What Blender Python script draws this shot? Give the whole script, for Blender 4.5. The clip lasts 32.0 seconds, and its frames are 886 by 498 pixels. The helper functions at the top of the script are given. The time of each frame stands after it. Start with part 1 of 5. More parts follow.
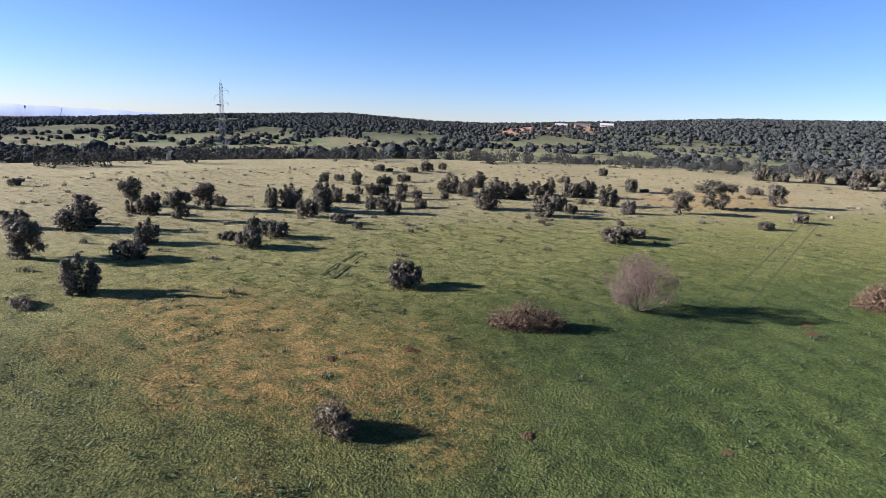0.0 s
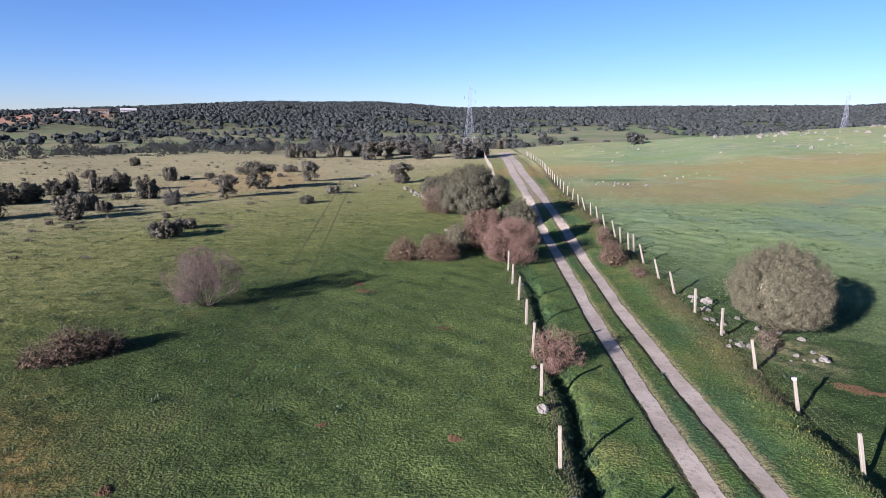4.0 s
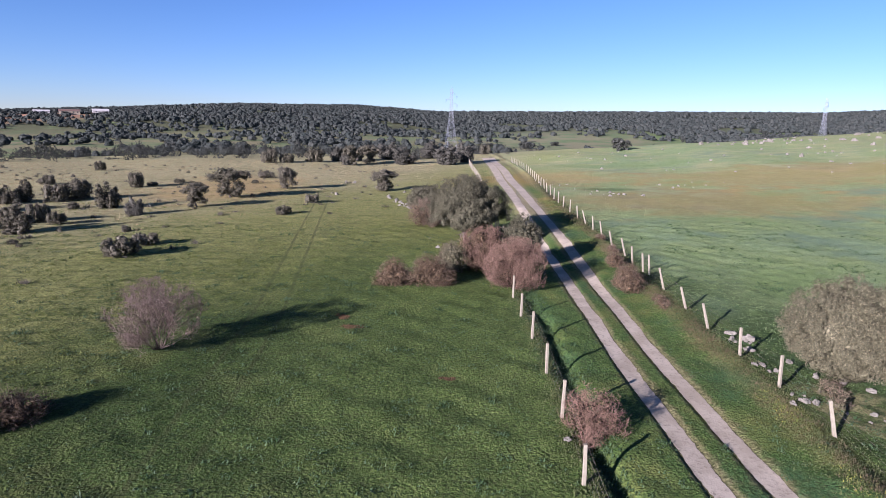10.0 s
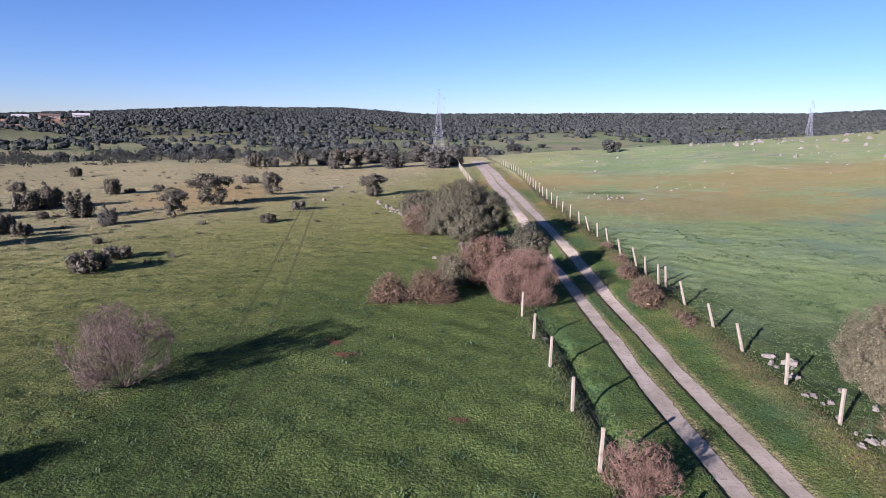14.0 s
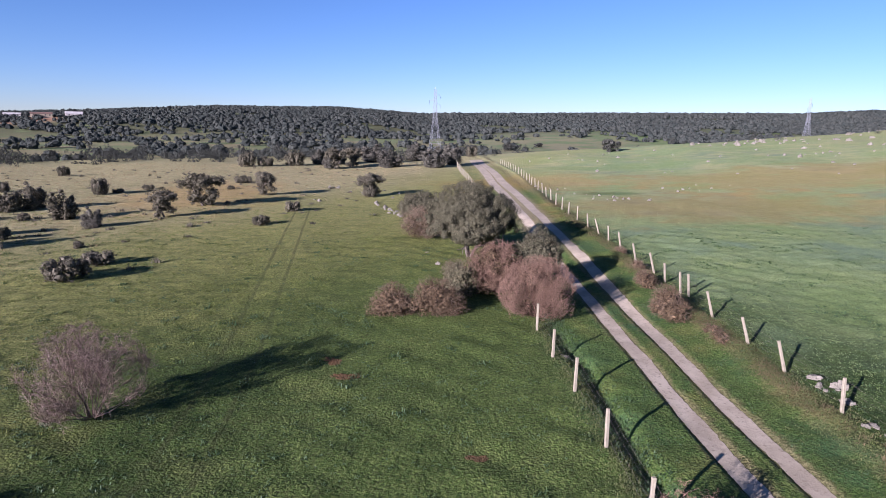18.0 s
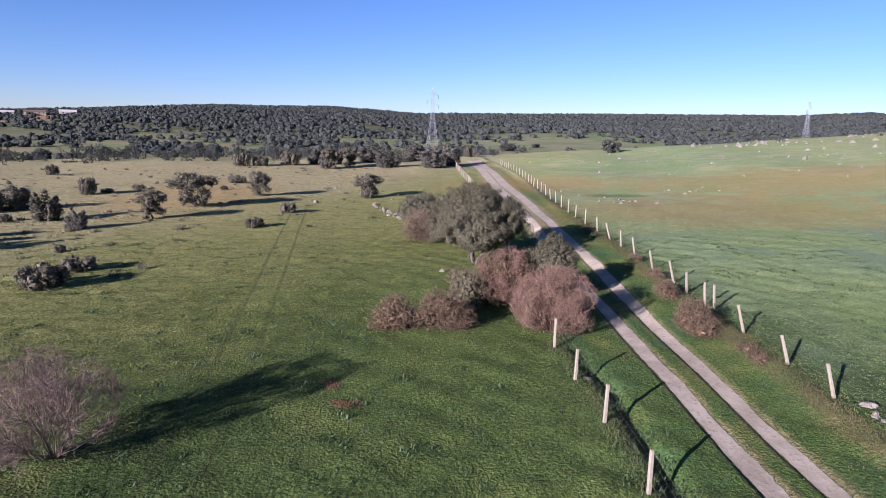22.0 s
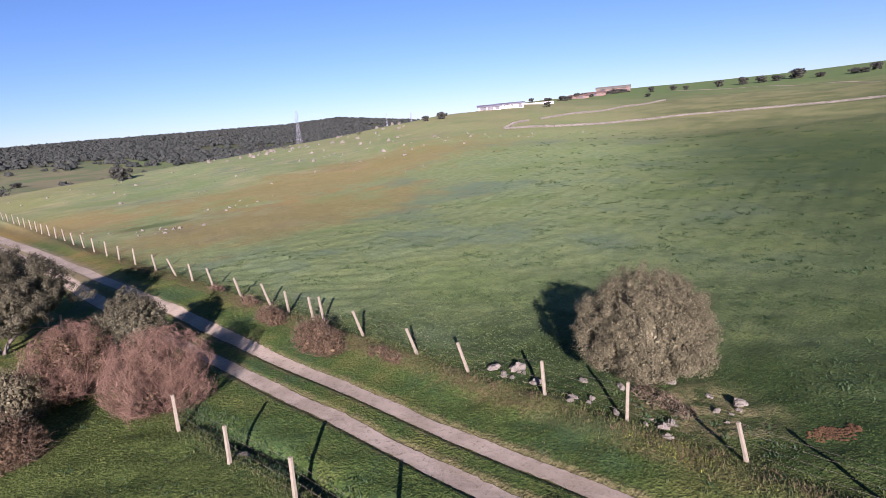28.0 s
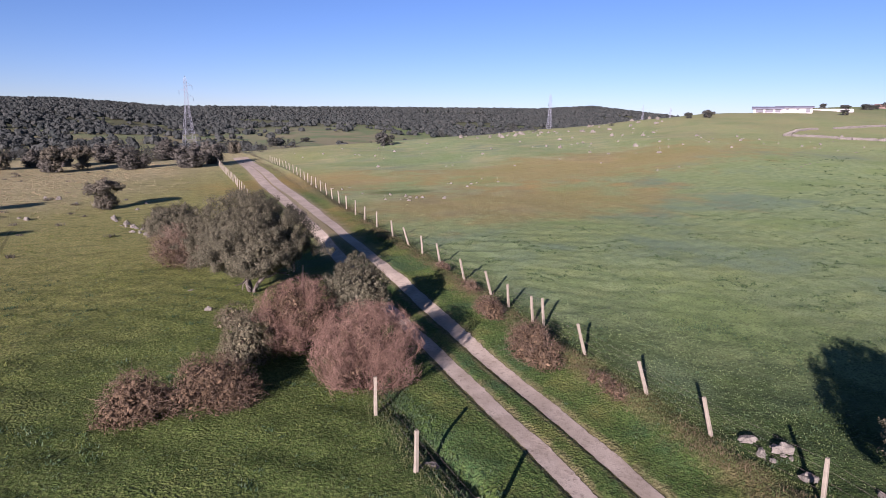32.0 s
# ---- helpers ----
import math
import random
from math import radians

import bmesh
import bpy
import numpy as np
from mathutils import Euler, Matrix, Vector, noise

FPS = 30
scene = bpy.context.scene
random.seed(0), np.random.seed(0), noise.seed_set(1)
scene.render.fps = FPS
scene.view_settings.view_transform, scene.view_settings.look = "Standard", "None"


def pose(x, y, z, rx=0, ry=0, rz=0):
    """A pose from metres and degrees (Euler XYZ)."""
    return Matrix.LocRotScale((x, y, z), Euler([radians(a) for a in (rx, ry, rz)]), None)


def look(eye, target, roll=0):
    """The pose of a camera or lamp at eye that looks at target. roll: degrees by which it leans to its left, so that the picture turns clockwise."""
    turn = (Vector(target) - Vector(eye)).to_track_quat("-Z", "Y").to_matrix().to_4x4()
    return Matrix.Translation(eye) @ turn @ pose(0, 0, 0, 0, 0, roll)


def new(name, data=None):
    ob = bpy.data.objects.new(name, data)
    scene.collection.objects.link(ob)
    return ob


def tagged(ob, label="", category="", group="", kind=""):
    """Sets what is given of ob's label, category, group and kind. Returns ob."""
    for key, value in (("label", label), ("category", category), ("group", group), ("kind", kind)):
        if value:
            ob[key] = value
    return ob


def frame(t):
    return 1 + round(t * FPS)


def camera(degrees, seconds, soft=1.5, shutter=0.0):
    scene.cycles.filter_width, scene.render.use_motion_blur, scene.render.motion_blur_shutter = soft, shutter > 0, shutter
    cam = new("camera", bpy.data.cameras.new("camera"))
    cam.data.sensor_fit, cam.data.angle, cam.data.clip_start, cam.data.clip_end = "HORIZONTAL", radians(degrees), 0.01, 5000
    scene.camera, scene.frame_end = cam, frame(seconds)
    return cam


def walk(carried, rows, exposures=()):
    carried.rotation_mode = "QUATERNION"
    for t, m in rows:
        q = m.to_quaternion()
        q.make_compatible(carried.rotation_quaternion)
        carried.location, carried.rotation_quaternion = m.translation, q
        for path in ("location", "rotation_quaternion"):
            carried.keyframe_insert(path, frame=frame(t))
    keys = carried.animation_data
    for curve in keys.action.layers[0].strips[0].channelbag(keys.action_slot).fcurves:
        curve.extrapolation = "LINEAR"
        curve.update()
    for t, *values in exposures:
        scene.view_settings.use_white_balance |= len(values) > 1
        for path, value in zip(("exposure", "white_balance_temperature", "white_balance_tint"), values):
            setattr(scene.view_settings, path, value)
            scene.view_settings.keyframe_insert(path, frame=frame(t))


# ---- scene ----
cam = camera(72.2, 32.0, soft=0.7)
PATH = [
    (0, (1.901, -3.409, 9.789), (0.68, -1.877, 9.388), 2.3),
    (0.5, (1.799, -3.272, 9.739), (0.652, -1.685, 9.333), 2.4),
    (1, (1.79, -3.084, 9.773), (0.859, -1.364, 9.356), 2.3),
    (1.5, (1.752, -3.113, 9.791), (1.116, -1.26, 9.388), 2.0),
    (2, (1.583, -2.946, 9.78), (1.05, -1.062, 9.369), 1.9),
    (2.5, (1.384, -2.866, 9.817), (1.054, -0.939, 9.395), 1.6),
    (3, (1.324, -2.88, 9.751), (1.267, -0.925, 9.334), 0.5),
    (3.5, (1.241, -2.6, 9.767), (1.292, -0.645, 9.349), 0.4),
    (5.5, (1.214, -1.231, 9.719), (1.341, 0.721, 9.305), 0.6),
    (6, (1.176, -0.803, 9.724), (1.313, 1.149, 9.31), 0.8),
    (7, (1.001, 0.323, 9.765), (1.145, 2.276, 9.355), 1.3),
    (8, (0.753, 1.177, 9.858), (0.898, 3.128, 9.446), 1.1),
    (9, (0.585, 2.018, 9.872), (0.734, 3.97, 9.464), 1.0),
    (10, (0.441, 2.948, 9.911), (0.602, 4.9, 9.506), 1.0),
    (11, (0.303, 3.854, 9.901), (0.475, 5.807, 9.504), 1.1),
    (12, (0.165, 4.747, 9.831), (0.345, 6.699, 9.434), 1.0),
    (13, (0.091, 5.697, 9.822), (0.278, 7.649, 9.425), 0.8),
    (14, (-0.054, 6.389, 9.839), (0.15, 8.338, 9.443), 0.7),
    (14.5, (-0.085, 6.757, 9.832), (0.119, 8.706, 9.432), 0.6),
    (16.5, (-0.302, 8.251, 9.816), (-0.097, 10.2, 9.421), 0.8),
    (17, (-0.331, 8.567, 9.787), (-0.123, 10.516, 9.389), 0.8),
    (18, (-0.39, 9.206, 9.696), (-0.17, 11.153, 9.298), 0.8),
    (19, (-0.513, 9.973, 9.731), (-0.289, 11.92, 9.334), 1.1),
    (20, (-0.644, 10.501, 9.723), (-0.423, 12.449, 9.328), 1.1),
    (21, (-0.717, 11.122, 9.671), (-0.495, 13.069, 9.273), 1.0),
    (22, (-0.695, 11.855, 9.563), (-0.461, 13.801, 9.166), 1.1),
    (23, (-0.72, 12.578, 9.579), (-0.488, 14.524, 9.179), 1.3),
    (24, (-0.972, 13.334, 9.558), (-0.726, 15.278, 9.156), 1.2),
    (24.5, (-1.0, 13.849, 9.514), (-0.757, 15.794, 9.117), 1.2),
    (26.5, (-1.164, 15.849, 9.48), (-0.66, 17.745, 9.09), 0.9),
    (27, (-1.262, 16.041, 9.573), (-0.374, 17.791, 9.188), -0.5),
    (27.5, (-1.206, 16.5, 9.502), (0.055, 18.003, 9.115), -3.4),
    (28, (-1.31, 16.766, 9.533), (0.187, 18.033, 9.138), -5.0),
    (28.5, (-1.329, 16.949, 9.574), (0.379, 17.914, 9.183), -4.2),
    (29, (-0.967, 17.293, 9.574), (0.801, 18.145, 9.188), -3.4),
    (29.2, (-0.589, 17.354, 9.614), (1.176, 18.21, 9.224), -3.7),
    (29.5, (-0.625, 17.651, 9.605), (1.149, 18.493, 9.226), -3.2),
    (30, (-0.286, 18.056, 9.562), (1.457, 18.965, 9.191), -2.5),
    (30.5, (0.324, 18.492, 9.451), (1.748, 19.844, 9.073), 0.4),
    (31, (0.501, 18.827, 9.466), (1.566, 20.469, 9.054), 1.8),
    (31.5, (0.58, 19.209, 9.439), (1.547, 20.911, 9.029), 1.5),
    (32, (0.59, 19.458, 9.464), (1.51, 21.186, 9.057), 0.7),
]
walk(cam, [(t, look(eye, target, roll)) for t, eye, target, roll in PATH],
     [(0.0, 2.14, 5400, 29), (3.0, 1.98, 5180, 30), (10.0, 1.92, 5230, 34), (17.0, 1.88, 5280, 36), (24.5, 1.88, 5280, 36), (27.0, 1.81, 5380, 38), (28.0, 1.75, 5620, 39), (30.0, 1.73, 5800, 40), (32.0, 1.64, 5600, 41)])

# ---- world, sun ----
SUN_EL, SUN_AZ = radians(16.7), radians(228.8)
world = bpy.data.worlds.new("world")
scene.world = world
world.use_nodes = True
wn = world.node_tree.nodes
sky = wn.new("ShaderNodeTexSky")
sky.sky_type = "NISHITA"
sky.sun_disc = False
sky.sun_elevation, sky.sun_rotation = SUN_EL, SUN_AZ
sky.altitude, sky.air_density, sky.dust_density, sky.ozone_density = 1500, 1.0, 0.15, 3.4
wn["Background"].inputs["Strength"].default_value = 0.0330
deep = wn.new("ShaderNodeHueSaturation")
deep.inputs["Saturation"].default_value = 1.06
world.node_tree.links.new(sky.outputs["Color"], deep.inputs["Color"])
world.node_tree.links.new(deep.outputs["Color"], wn["Background"].inputs["Color"])
sun_dir = Vector((math.sin(SUN_AZ) * math.cos(SUN_EL), math.cos(SUN_AZ) * math.cos(SUN_EL), math.sin(SUN_EL)))
sun = new("sun", bpy.data.lights.new("sun", "SUN"))
sun.data.energy, sun.data.angle, sun.data.color = 5.0, radians(0.5), (1.0, 0.88, 0.72)
sun.matrix_world = look(sun_dir * 50, (0, 0, 0))

# ---- terrain shape ----
def smooth(a, b, v):
    t = np.clip((v - a) / (b - a), 0, 1)
    return t * t * (3 - 2 * t)


def waves(x, y, size, seed):
    """A soft pseudo-random field between about -1 and 1."""
    g = np.random.default_rng(seed)
    out = 0.0
    for _ in range(6):
        a, p, k = g.uniform(0, 2 * np.pi), g.uniform(0, 2 * np.pi), g.uniform(0.6, 1.7)
        out = out + np.sin((x * np.cos(a) + y * np.sin(a)) * k * 2 * np.pi / size + p)
    return out / 3.2


def road_x(y):
    """The centre line of the farm track."""
    return np.interp(y, [-200, 0, 10, 17, 25, 36, 66, 99, 124, 170, 260], [-6, 9.2, 9.85, 10.4, 11.0, 12.1, 15.2, 18.8, 21.9, 26.5, 34])


def left_fence_x(y):
    return np.interp(y, [-60, 4, 13.4, 22, 30, 37, 57, 117, 143, 160], [2.0, 4.5, 5.34, 6.2, 6.93, 7.45, 9.9, 16.1, 17.85, 19.5])


def right_fence_x(y):
    return np.interp(y, [-60, 0, 17, 24, 31, 37.6, 49, 66, 82, 96, 114, 136, 160], [8.0, 12.6, 14.47, 15.36, 15.82, 16.46, 17.4, 19.1, 20.9, 23.0, 25.7, 28.0, 30.5])


def wheel_x(y):
    """The middle of the faint wheel marks across the meadow."""
    return -6.15 - 0.0545 * np.maximum(0, np.asarray(y, float) - 34)


def height(x, y):
    """Ground level: flat pasture, hill on one side, valley and wooded hills behind."""
    x, y = np.asarray(x, float), np.asarray(y, float)
    dx, dy = x, y - 8.0
    r, az = np.hypot(dx, dy), np.degrees(np.arctan2(dx, dy))
    slope = np.interp(az, [-180, 6, 25, 39, 48, 56, 66, 80, 96, 120, 160, 180], [0, 0, 0.033, 0.058, 0.082, 0.079, 0.064, 0.064, 0.076, 0.06, 0.01, 0])
    crest = np.interp(az, [-180, -100, -74, -40, -4, 8, 20, 45, 52, 60, 66, 180], [140, 110, 115, 150, 165, 170, 185, 215, 225, 300, 420, 420])
    u = np.maximum(0, np.minimum(r, crest + 15) - 40)
    near = slope * u * u / (u + 30)
    valley = np.interp(az, [-180, -90, -60, -30, 0, 30, 46, 58, 70, 180], [-14, -18, -16, -9, -7, -6, -4, 12, 20, 0])
    ridge = 9.7 + np.tan(np.radians(np.interp(az, [-180, -90, -74, -67, -58, -48, -41, -35, -25, -14, -3, 4, 25, 36, 41, 48, 56, 70, 180],
        [-1, -1, -0.9, -0.5, 0.05, 0.5, 0.15, 0.1, 0.6, 1.2, 1.3, 0.9, 1.1, 1.1, 1.35, 0.6, 0.2, 0.2, -1]))) * 1300
    far = valley + (ridge - valley) * smooth(480, 1300, r) + waves(x, y, 420, 5) * 3.0 * smooth(350, 600, r) * smooth(1300, 900, r)
    far = far - 25 * smooth(1400, 2600, r)
    z = near + (far - near) * smooth(crest, crest + 190, r)
    close = 1 - smooth(60, 110, r)
    z = z + (0.06 * waves(x, y, 9, 1) + 0.05 * waves(x, y, 2.3, 2) * smooth(1.5, 2.6, np.abs(x - road_x(y)))) * (0.3 + 0.7 * close) + 0.25 * waves(x, y, 45, 3) * smooth(45, 110, r)
    z = z + np.clip(0.028 * (y - 31), -0.9, 0.55) * smooth(12.8, 15, x) * (1 - smooth(25, 50, x)) * close
    c, lf, rf = road_x(y), left_fence_x(y), right_fence_x(y)
    w = 1 - smooth(150, 230, y)
    z = z - (0.42 + 0.10 * waves(x, y, 3.1, 7)) * np.exp(-((x - lf - 0.95 - 0.12 * waves(y, 0 * y, 5.0, 8)) / 0.40) ** 2) * (1 - smooth(30, 44, y)) * smooth(-40, -10, y)
    z = z + 0.22 * np.exp(-((x - rf + 0.5) / 0.8) ** 2) * w
    z = z - 0.085 * (np.exp(-((x - c + 0.87) / 0.47) ** 10) + np.exp(-((x - c - 0.87) / 0.47) ** 10)) * w * (1 - smooth(55, 75, y))
    return z


def ground(x, y):
    return float(height(x, y))
# ---- end of terrain ----

# ---- mesh helpers ----
def mesh_of(name, verts, faces, materials, smooth_faces=False, slots=None):
    """A mesh from arrays of corners and of faces that all have the same number of corners."""
    verts, faces = np.asarray(verts, np.float32).reshape(-1, 3), np.asarray(faces, np.int32)
    me = bpy.data.meshes.new(name)
    n, k = faces.shape
    me.vertices.add(len(verts))
    me.vertices.foreach_set("co", verts.ravel())
    me.loops.add(n * k)
    me.loops.foreach_set("vertex_index", faces.ravel())
    me.polygons.add(n)
    me.polygons.foreach_set("loop_start", np.arange(0, n * k, k, dtype=np.int32))
    me.polygons.foreach_set("loop_total", np.full(n, k, np.int32))
    me.polygons.foreach_set("use_smooth", np.full(n, smooth_faces))
    if slots is not None:
        me.polygons.foreach_set("material_index", np.asarray(slots, np.int32))
    for m in materials if isinstance(materials, (list, tuple)) else [materials]:
        me.materials.append(m)
    me.update(calc_edges=True)
    return me


def part(name, mesh, parent=None, label=""):
    ob = new(name, mesh)
    if parent is not None:
        ob.parent = parent
    return tagged(ob, label) if label else ob


def from_bm(name, bm, material, smooth_faces=False):
    me = bpy.data.meshes.new(name)
    bm.to_mesh(me)
    bm.free()
    for p in me.polygons:
        p.use_smooth = smooth_faces
    me.materials.append(material)
    return me


def thing(name, m, label, category, group="", kind=""):
    ob = new(name)
    ob.empty_display_size = 0.2
    ob.matrix_world = m
    return tagged(ob, label, category, group, kind)


class Soup:
    """Collects pieces of mesh, all with the same number of corners a face."""

    def __init__(self):
        self.v, self.f, self.n = [], [], 0

    def add(self, v, f):
        v = np.asarray(v, float).reshape(-1, 3)
        self.v.append(v)
        self.f.append(np.asarray(f) + self.n)
        self.n += len(v)

    def mesh(self, name, materials, smooth_faces=False):
        return mesh_of(name, np.concatenate(self.v), np.concatenate(self.f), materials, smooth_faces)


def box_soup(soup, x0, y0, z0, x1, y1, z1, turn=0.0, at=(0, 0, 0)):
    v = np.array([[x, y, z] for x in (x0, x1) for y in (y0, y1) for z in (z0, z1)], float)
    c, s = math.cos(turn), math.sin(turn)
    v[:, :2] = v[:, :2] @ np.array([[c, s], [-s, c]])
    soup.add(v + np.array(at), [[0, 1, 3, 2], [4, 6, 7, 5], [0, 4, 5, 1], [2, 3, 7, 6], [0, 2, 6, 4], [1, 5, 7, 3]])


def bar_soup(soup, a, b, ra, rb=None, sides=4):
    """A tapered bar from a to b."""
    a, b = np.asarray(a, float), np.asarray(b, float)
    rb = ra if rb is None else rb
    d = (b - a) / max(np.linalg.norm(b - a), 1e-6)
    u = np.cross(d, (0, 0, 1.0) if abs(d[2]) < 0.9 else (1.0, 0, 0))
    u /= np.linalg.norm(u)
    w = np.cross(d, u)
    k = np.arange(sides) * 2 * np.pi / sides + np.pi / 4
    ring = np.cos(k)[:, None] * u + np.sin(k)[:, None] * w
    i = np.arange(sides)
    j = (i + 1) % sides
    soup.add(np.concatenate([a + ring * ra, b + ring * rb]), np.stack([i, j, j + sides, i + sides], 1))


def limbs(soup, a, d, length, r, depth, rng, tips, spread=0.6, sides=6):
    """A limb that bends, tapers and forks; tips collects its ends."""
    p = np.array(a, float)
    d = np.array(d, float) / np.linalg.norm(d)
    for s in range(3):
        d = d + rng.normal(0, 0.16, 3) + (0, 0, 0.06)
        d /= np.linalg.norm(d)
        q = p + d * length / 3
        bar_soup(soup, p, q, r * (1 - 0.13 * s), r * (1 - 0.13 * (s + 1)), sides)
        p = q
    if depth == 0:
        tips.append(p)
        return
    for _ in range(rng.integers(2, 4)):
        limbs(soup, p, d + rng.normal(0, spread, 3), length * rng.uniform(0.6, 0.85), r * 0.6, depth - 1, rng, tips, spread, max(3, sides - 1))


def leaf_quads(centre, normal, size, rng, aspect=0.55):
    """One bent leaf or leaf spray, as a quad, for each centre."""
    n = len(centre)
    a = np.cross(normal, rng.normal(0, 1, (n, 3)))
    a /= np.linalg.norm(a, axis=1, keepdims=True) + 1e-9
    b = np.cross(normal, a)
    s = size * rng.uniform(0.6, 1.35, (n, 1))
    tip = centre + a * s + normal * s * 0.25
    v = np.stack([centre - a * s, centre - b * s * aspect, tip, centre + b * s * aspect], 1)
    return v.reshape(-1, 3), np.arange(4 * n).reshape(n, 4)


def shell_points(clumps, n, rng, inner=0.25):
    """Points over a heap of ellipsoid clumps (x, y, z, rx, ry, rz), with outward normals, few of them buried."""
    c = np.asarray(clumps, float)
    area = (c[:, 3] * c[:, 4] + c[:, 3] * c[:, 5] + c[:, 4] * c[:, 5])
    pick = rng.choice(len(c), int(n * 1.8), p=area / area.sum())
    d = rng.normal(0, 1, (len(pick), 3))
    d /= np.linalg.norm(d, axis=1, keepdims=True)
    rad = np.where(rng.random((len(pick), 1)) < inner, rng.uniform(0.45, 0.9, (len(pick), 1)), rng.normal(1.0, 0.07, (len(pick), 1)))
    p = c[pick, :3] + d * c[pick, 3:] * rad
    q = (p[:, None, :] - c[None, :, :3]) / c[None, :, 3:]
    depth = np.sqrt((q * q).sum(-1)).min(1)
    keep = (depth > 0.8) | (rng.random(len(p)) < 0.15)
    p, d = p[keep][:n], d[keep][:n]
    nrm = d + rng.normal(0, 0.42, d.shape) + (0, 0, 0.12)
    return p, nrm / np.linalg.norm(nrm, axis=1, keepdims=True)


def ribbons(soup, a, b, w, rng):
    """Thin twigs as narrow three-cornered strips, many at once."""
    d = b - a
    u = np.cross(d, rng.normal(0, 1, d.shape))
    u /= np.linalg.norm(u, axis=1, keepdims=True) + 1e-9
    n = len(a)
    w = np.broadcast_to(np.asarray(w, float).reshape(-1, 1), (n, 1))
    v = np.stack([a - u * w, a + u * w, b + u * w * 0.5, b - u * w * 0.5], 1)
    soup.add(v, np.arange(4 * n).reshape(n, 4))


# ---- materials ----
class Nodes:
    """Short hand for building a material's nodes."""

    def __init__(self, name, rough=0.9, spec=0.2):
        self.m = bpy.data.materials.new(name)
        self.m.use_nodes = True
        self.t = self.m.node_tree
        self.out = self.t.nodes["Principled BSDF"]
        self.out.inputs["Roughness"].default_value = rough
        self.out.inputs["Specular IOR Level"].default_value = spec

    def node(self, kind, **values):
        n = self.t.nodes.new(kind)
        if "operation" in values:
            n.operation = values["operation"]
        if "interpolation_type" in values:
            n.interpolation_type = values["interpolation_type"]
        if "data_type" in values:
            n.data_type, n.blend_type = values["data_type"], values["blend_type"]
        return n

    def put(self, socket, v):
        if isinstance(v, bpy.types.NodeSocket):
            self.t.links.new(v, socket)
        elif isinstance(v, (tuple, list)) and len(v) == 3 and socket.type == "RGBA":
            socket.default_value = (*v, 1)
        else:
            socket.default_value = v

    def math(self, op, a, b=0.0, c=None):
        n = self.node("ShaderNodeMath", operation=op)
        self.put(n.inputs[0], a)
        self.put(n.inputs[1], b)
        if c is not None:
            self.put(n.inputs[2], c)
        return n.outputs[0]

    def place(self):
        return self.node("ShaderNodeNewGeometry").outputs["Position"]

    def object(self):
        return self.node("ShaderNodeTexCoord").outputs["Object"]

    def noise(self, at, scale, detail=4.0, rough=0.6, stretch=None):
        if stretch:
            mp = self.node("ShaderNodeMapping")
            self.put(mp.inputs["Vector"], at)
            mp.inputs["Scale"].default_value = stretch
            at = mp.outputs[0]
        n = self.node("ShaderNodeTexNoise")
        self.put(n.inputs["Vector"], at)
        n.inputs["Scale"].default_value, n.inputs["Detail"].default_value, n.inputs["Roughness"].default_value = scale, detail, rough
        return n.outputs["Fac"]

    def span(self, v, a, b, lo=0.0, hi=1.0):
        n = self.node("ShaderNodeMapRange", interpolation_type="SMOOTHSTEP")
        self.put(n.inputs[0], v)
        for k, x in zip((1, 2, 3, 4), (a, b, lo, hi)):
            n.inputs[k].default_value = x
        return n.outputs[0]

    def mix(self, f, a, b, mode="MIX"):
        n = self.node("ShaderNodeMix", data_type="RGBA", blend_type=mode)
        self.put(n.inputs[0], f)
        self.put(n.inputs[6], a)
        self.put(n.inputs[7], b)
        return n.outputs[2]

    def bump(self, h, strength, distance):
        n = self.node("ShaderNodeBump")
        n.inputs["Strength"].default_value, n.inputs["Distance"].default_value = strength, distance
        self.put(n.inputs["Height"], h)
        self.put(self.out.inputs["Normal"], n.outputs[0])

    def colour(self, c):
        self.put(self.out.inputs["Base Color"], c)
        return self.m


def foliage(name, dark, mid, pale, rough=0.7, spec=0.12, through_light=0.12):
    k = Nodes(name, rough, spec)
    geo = k.node("ShaderNodeNewGeometry")
    info = k.node("ShaderNodeObjectInfo")
    r = geo.outputs["Random Per Island"]
    c = k.mix(k.span(r, 0.0, 0.75), dark, mid)
    c = k.mix(k.span(r, 0.72, 1.0), c, pale)
    patch = k.noise(k.object(), 1.7, 3.0)
    c = k.mix(k.span(patch, 0.4, 0.7, 0.0, 0.55), c, mid)
    c = k.mix(k.math("MULTIPLY", info.outputs["Random"], 0.3), c, pale)
    k.colour(c)
    k.out.inputs["Subsurface Weight"].default_value = 0.0
    if through_light:
        tr = k.node("ShaderNodeBsdfTranslucent")
        k.put(tr.inputs["Color"], c)
        mx = k.node("ShaderNodeMixShader")
        mx.inputs[0].default_value = through_light
        k.t.links.new(k.out.outputs[0], mx.inputs[1])
        k.t.links.new(tr.outputs[0], mx.inputs[2])
        k.t.links.new(mx.outputs[0], k.t.nodes["Material Output"].inputs["Surface"])
    return k.m


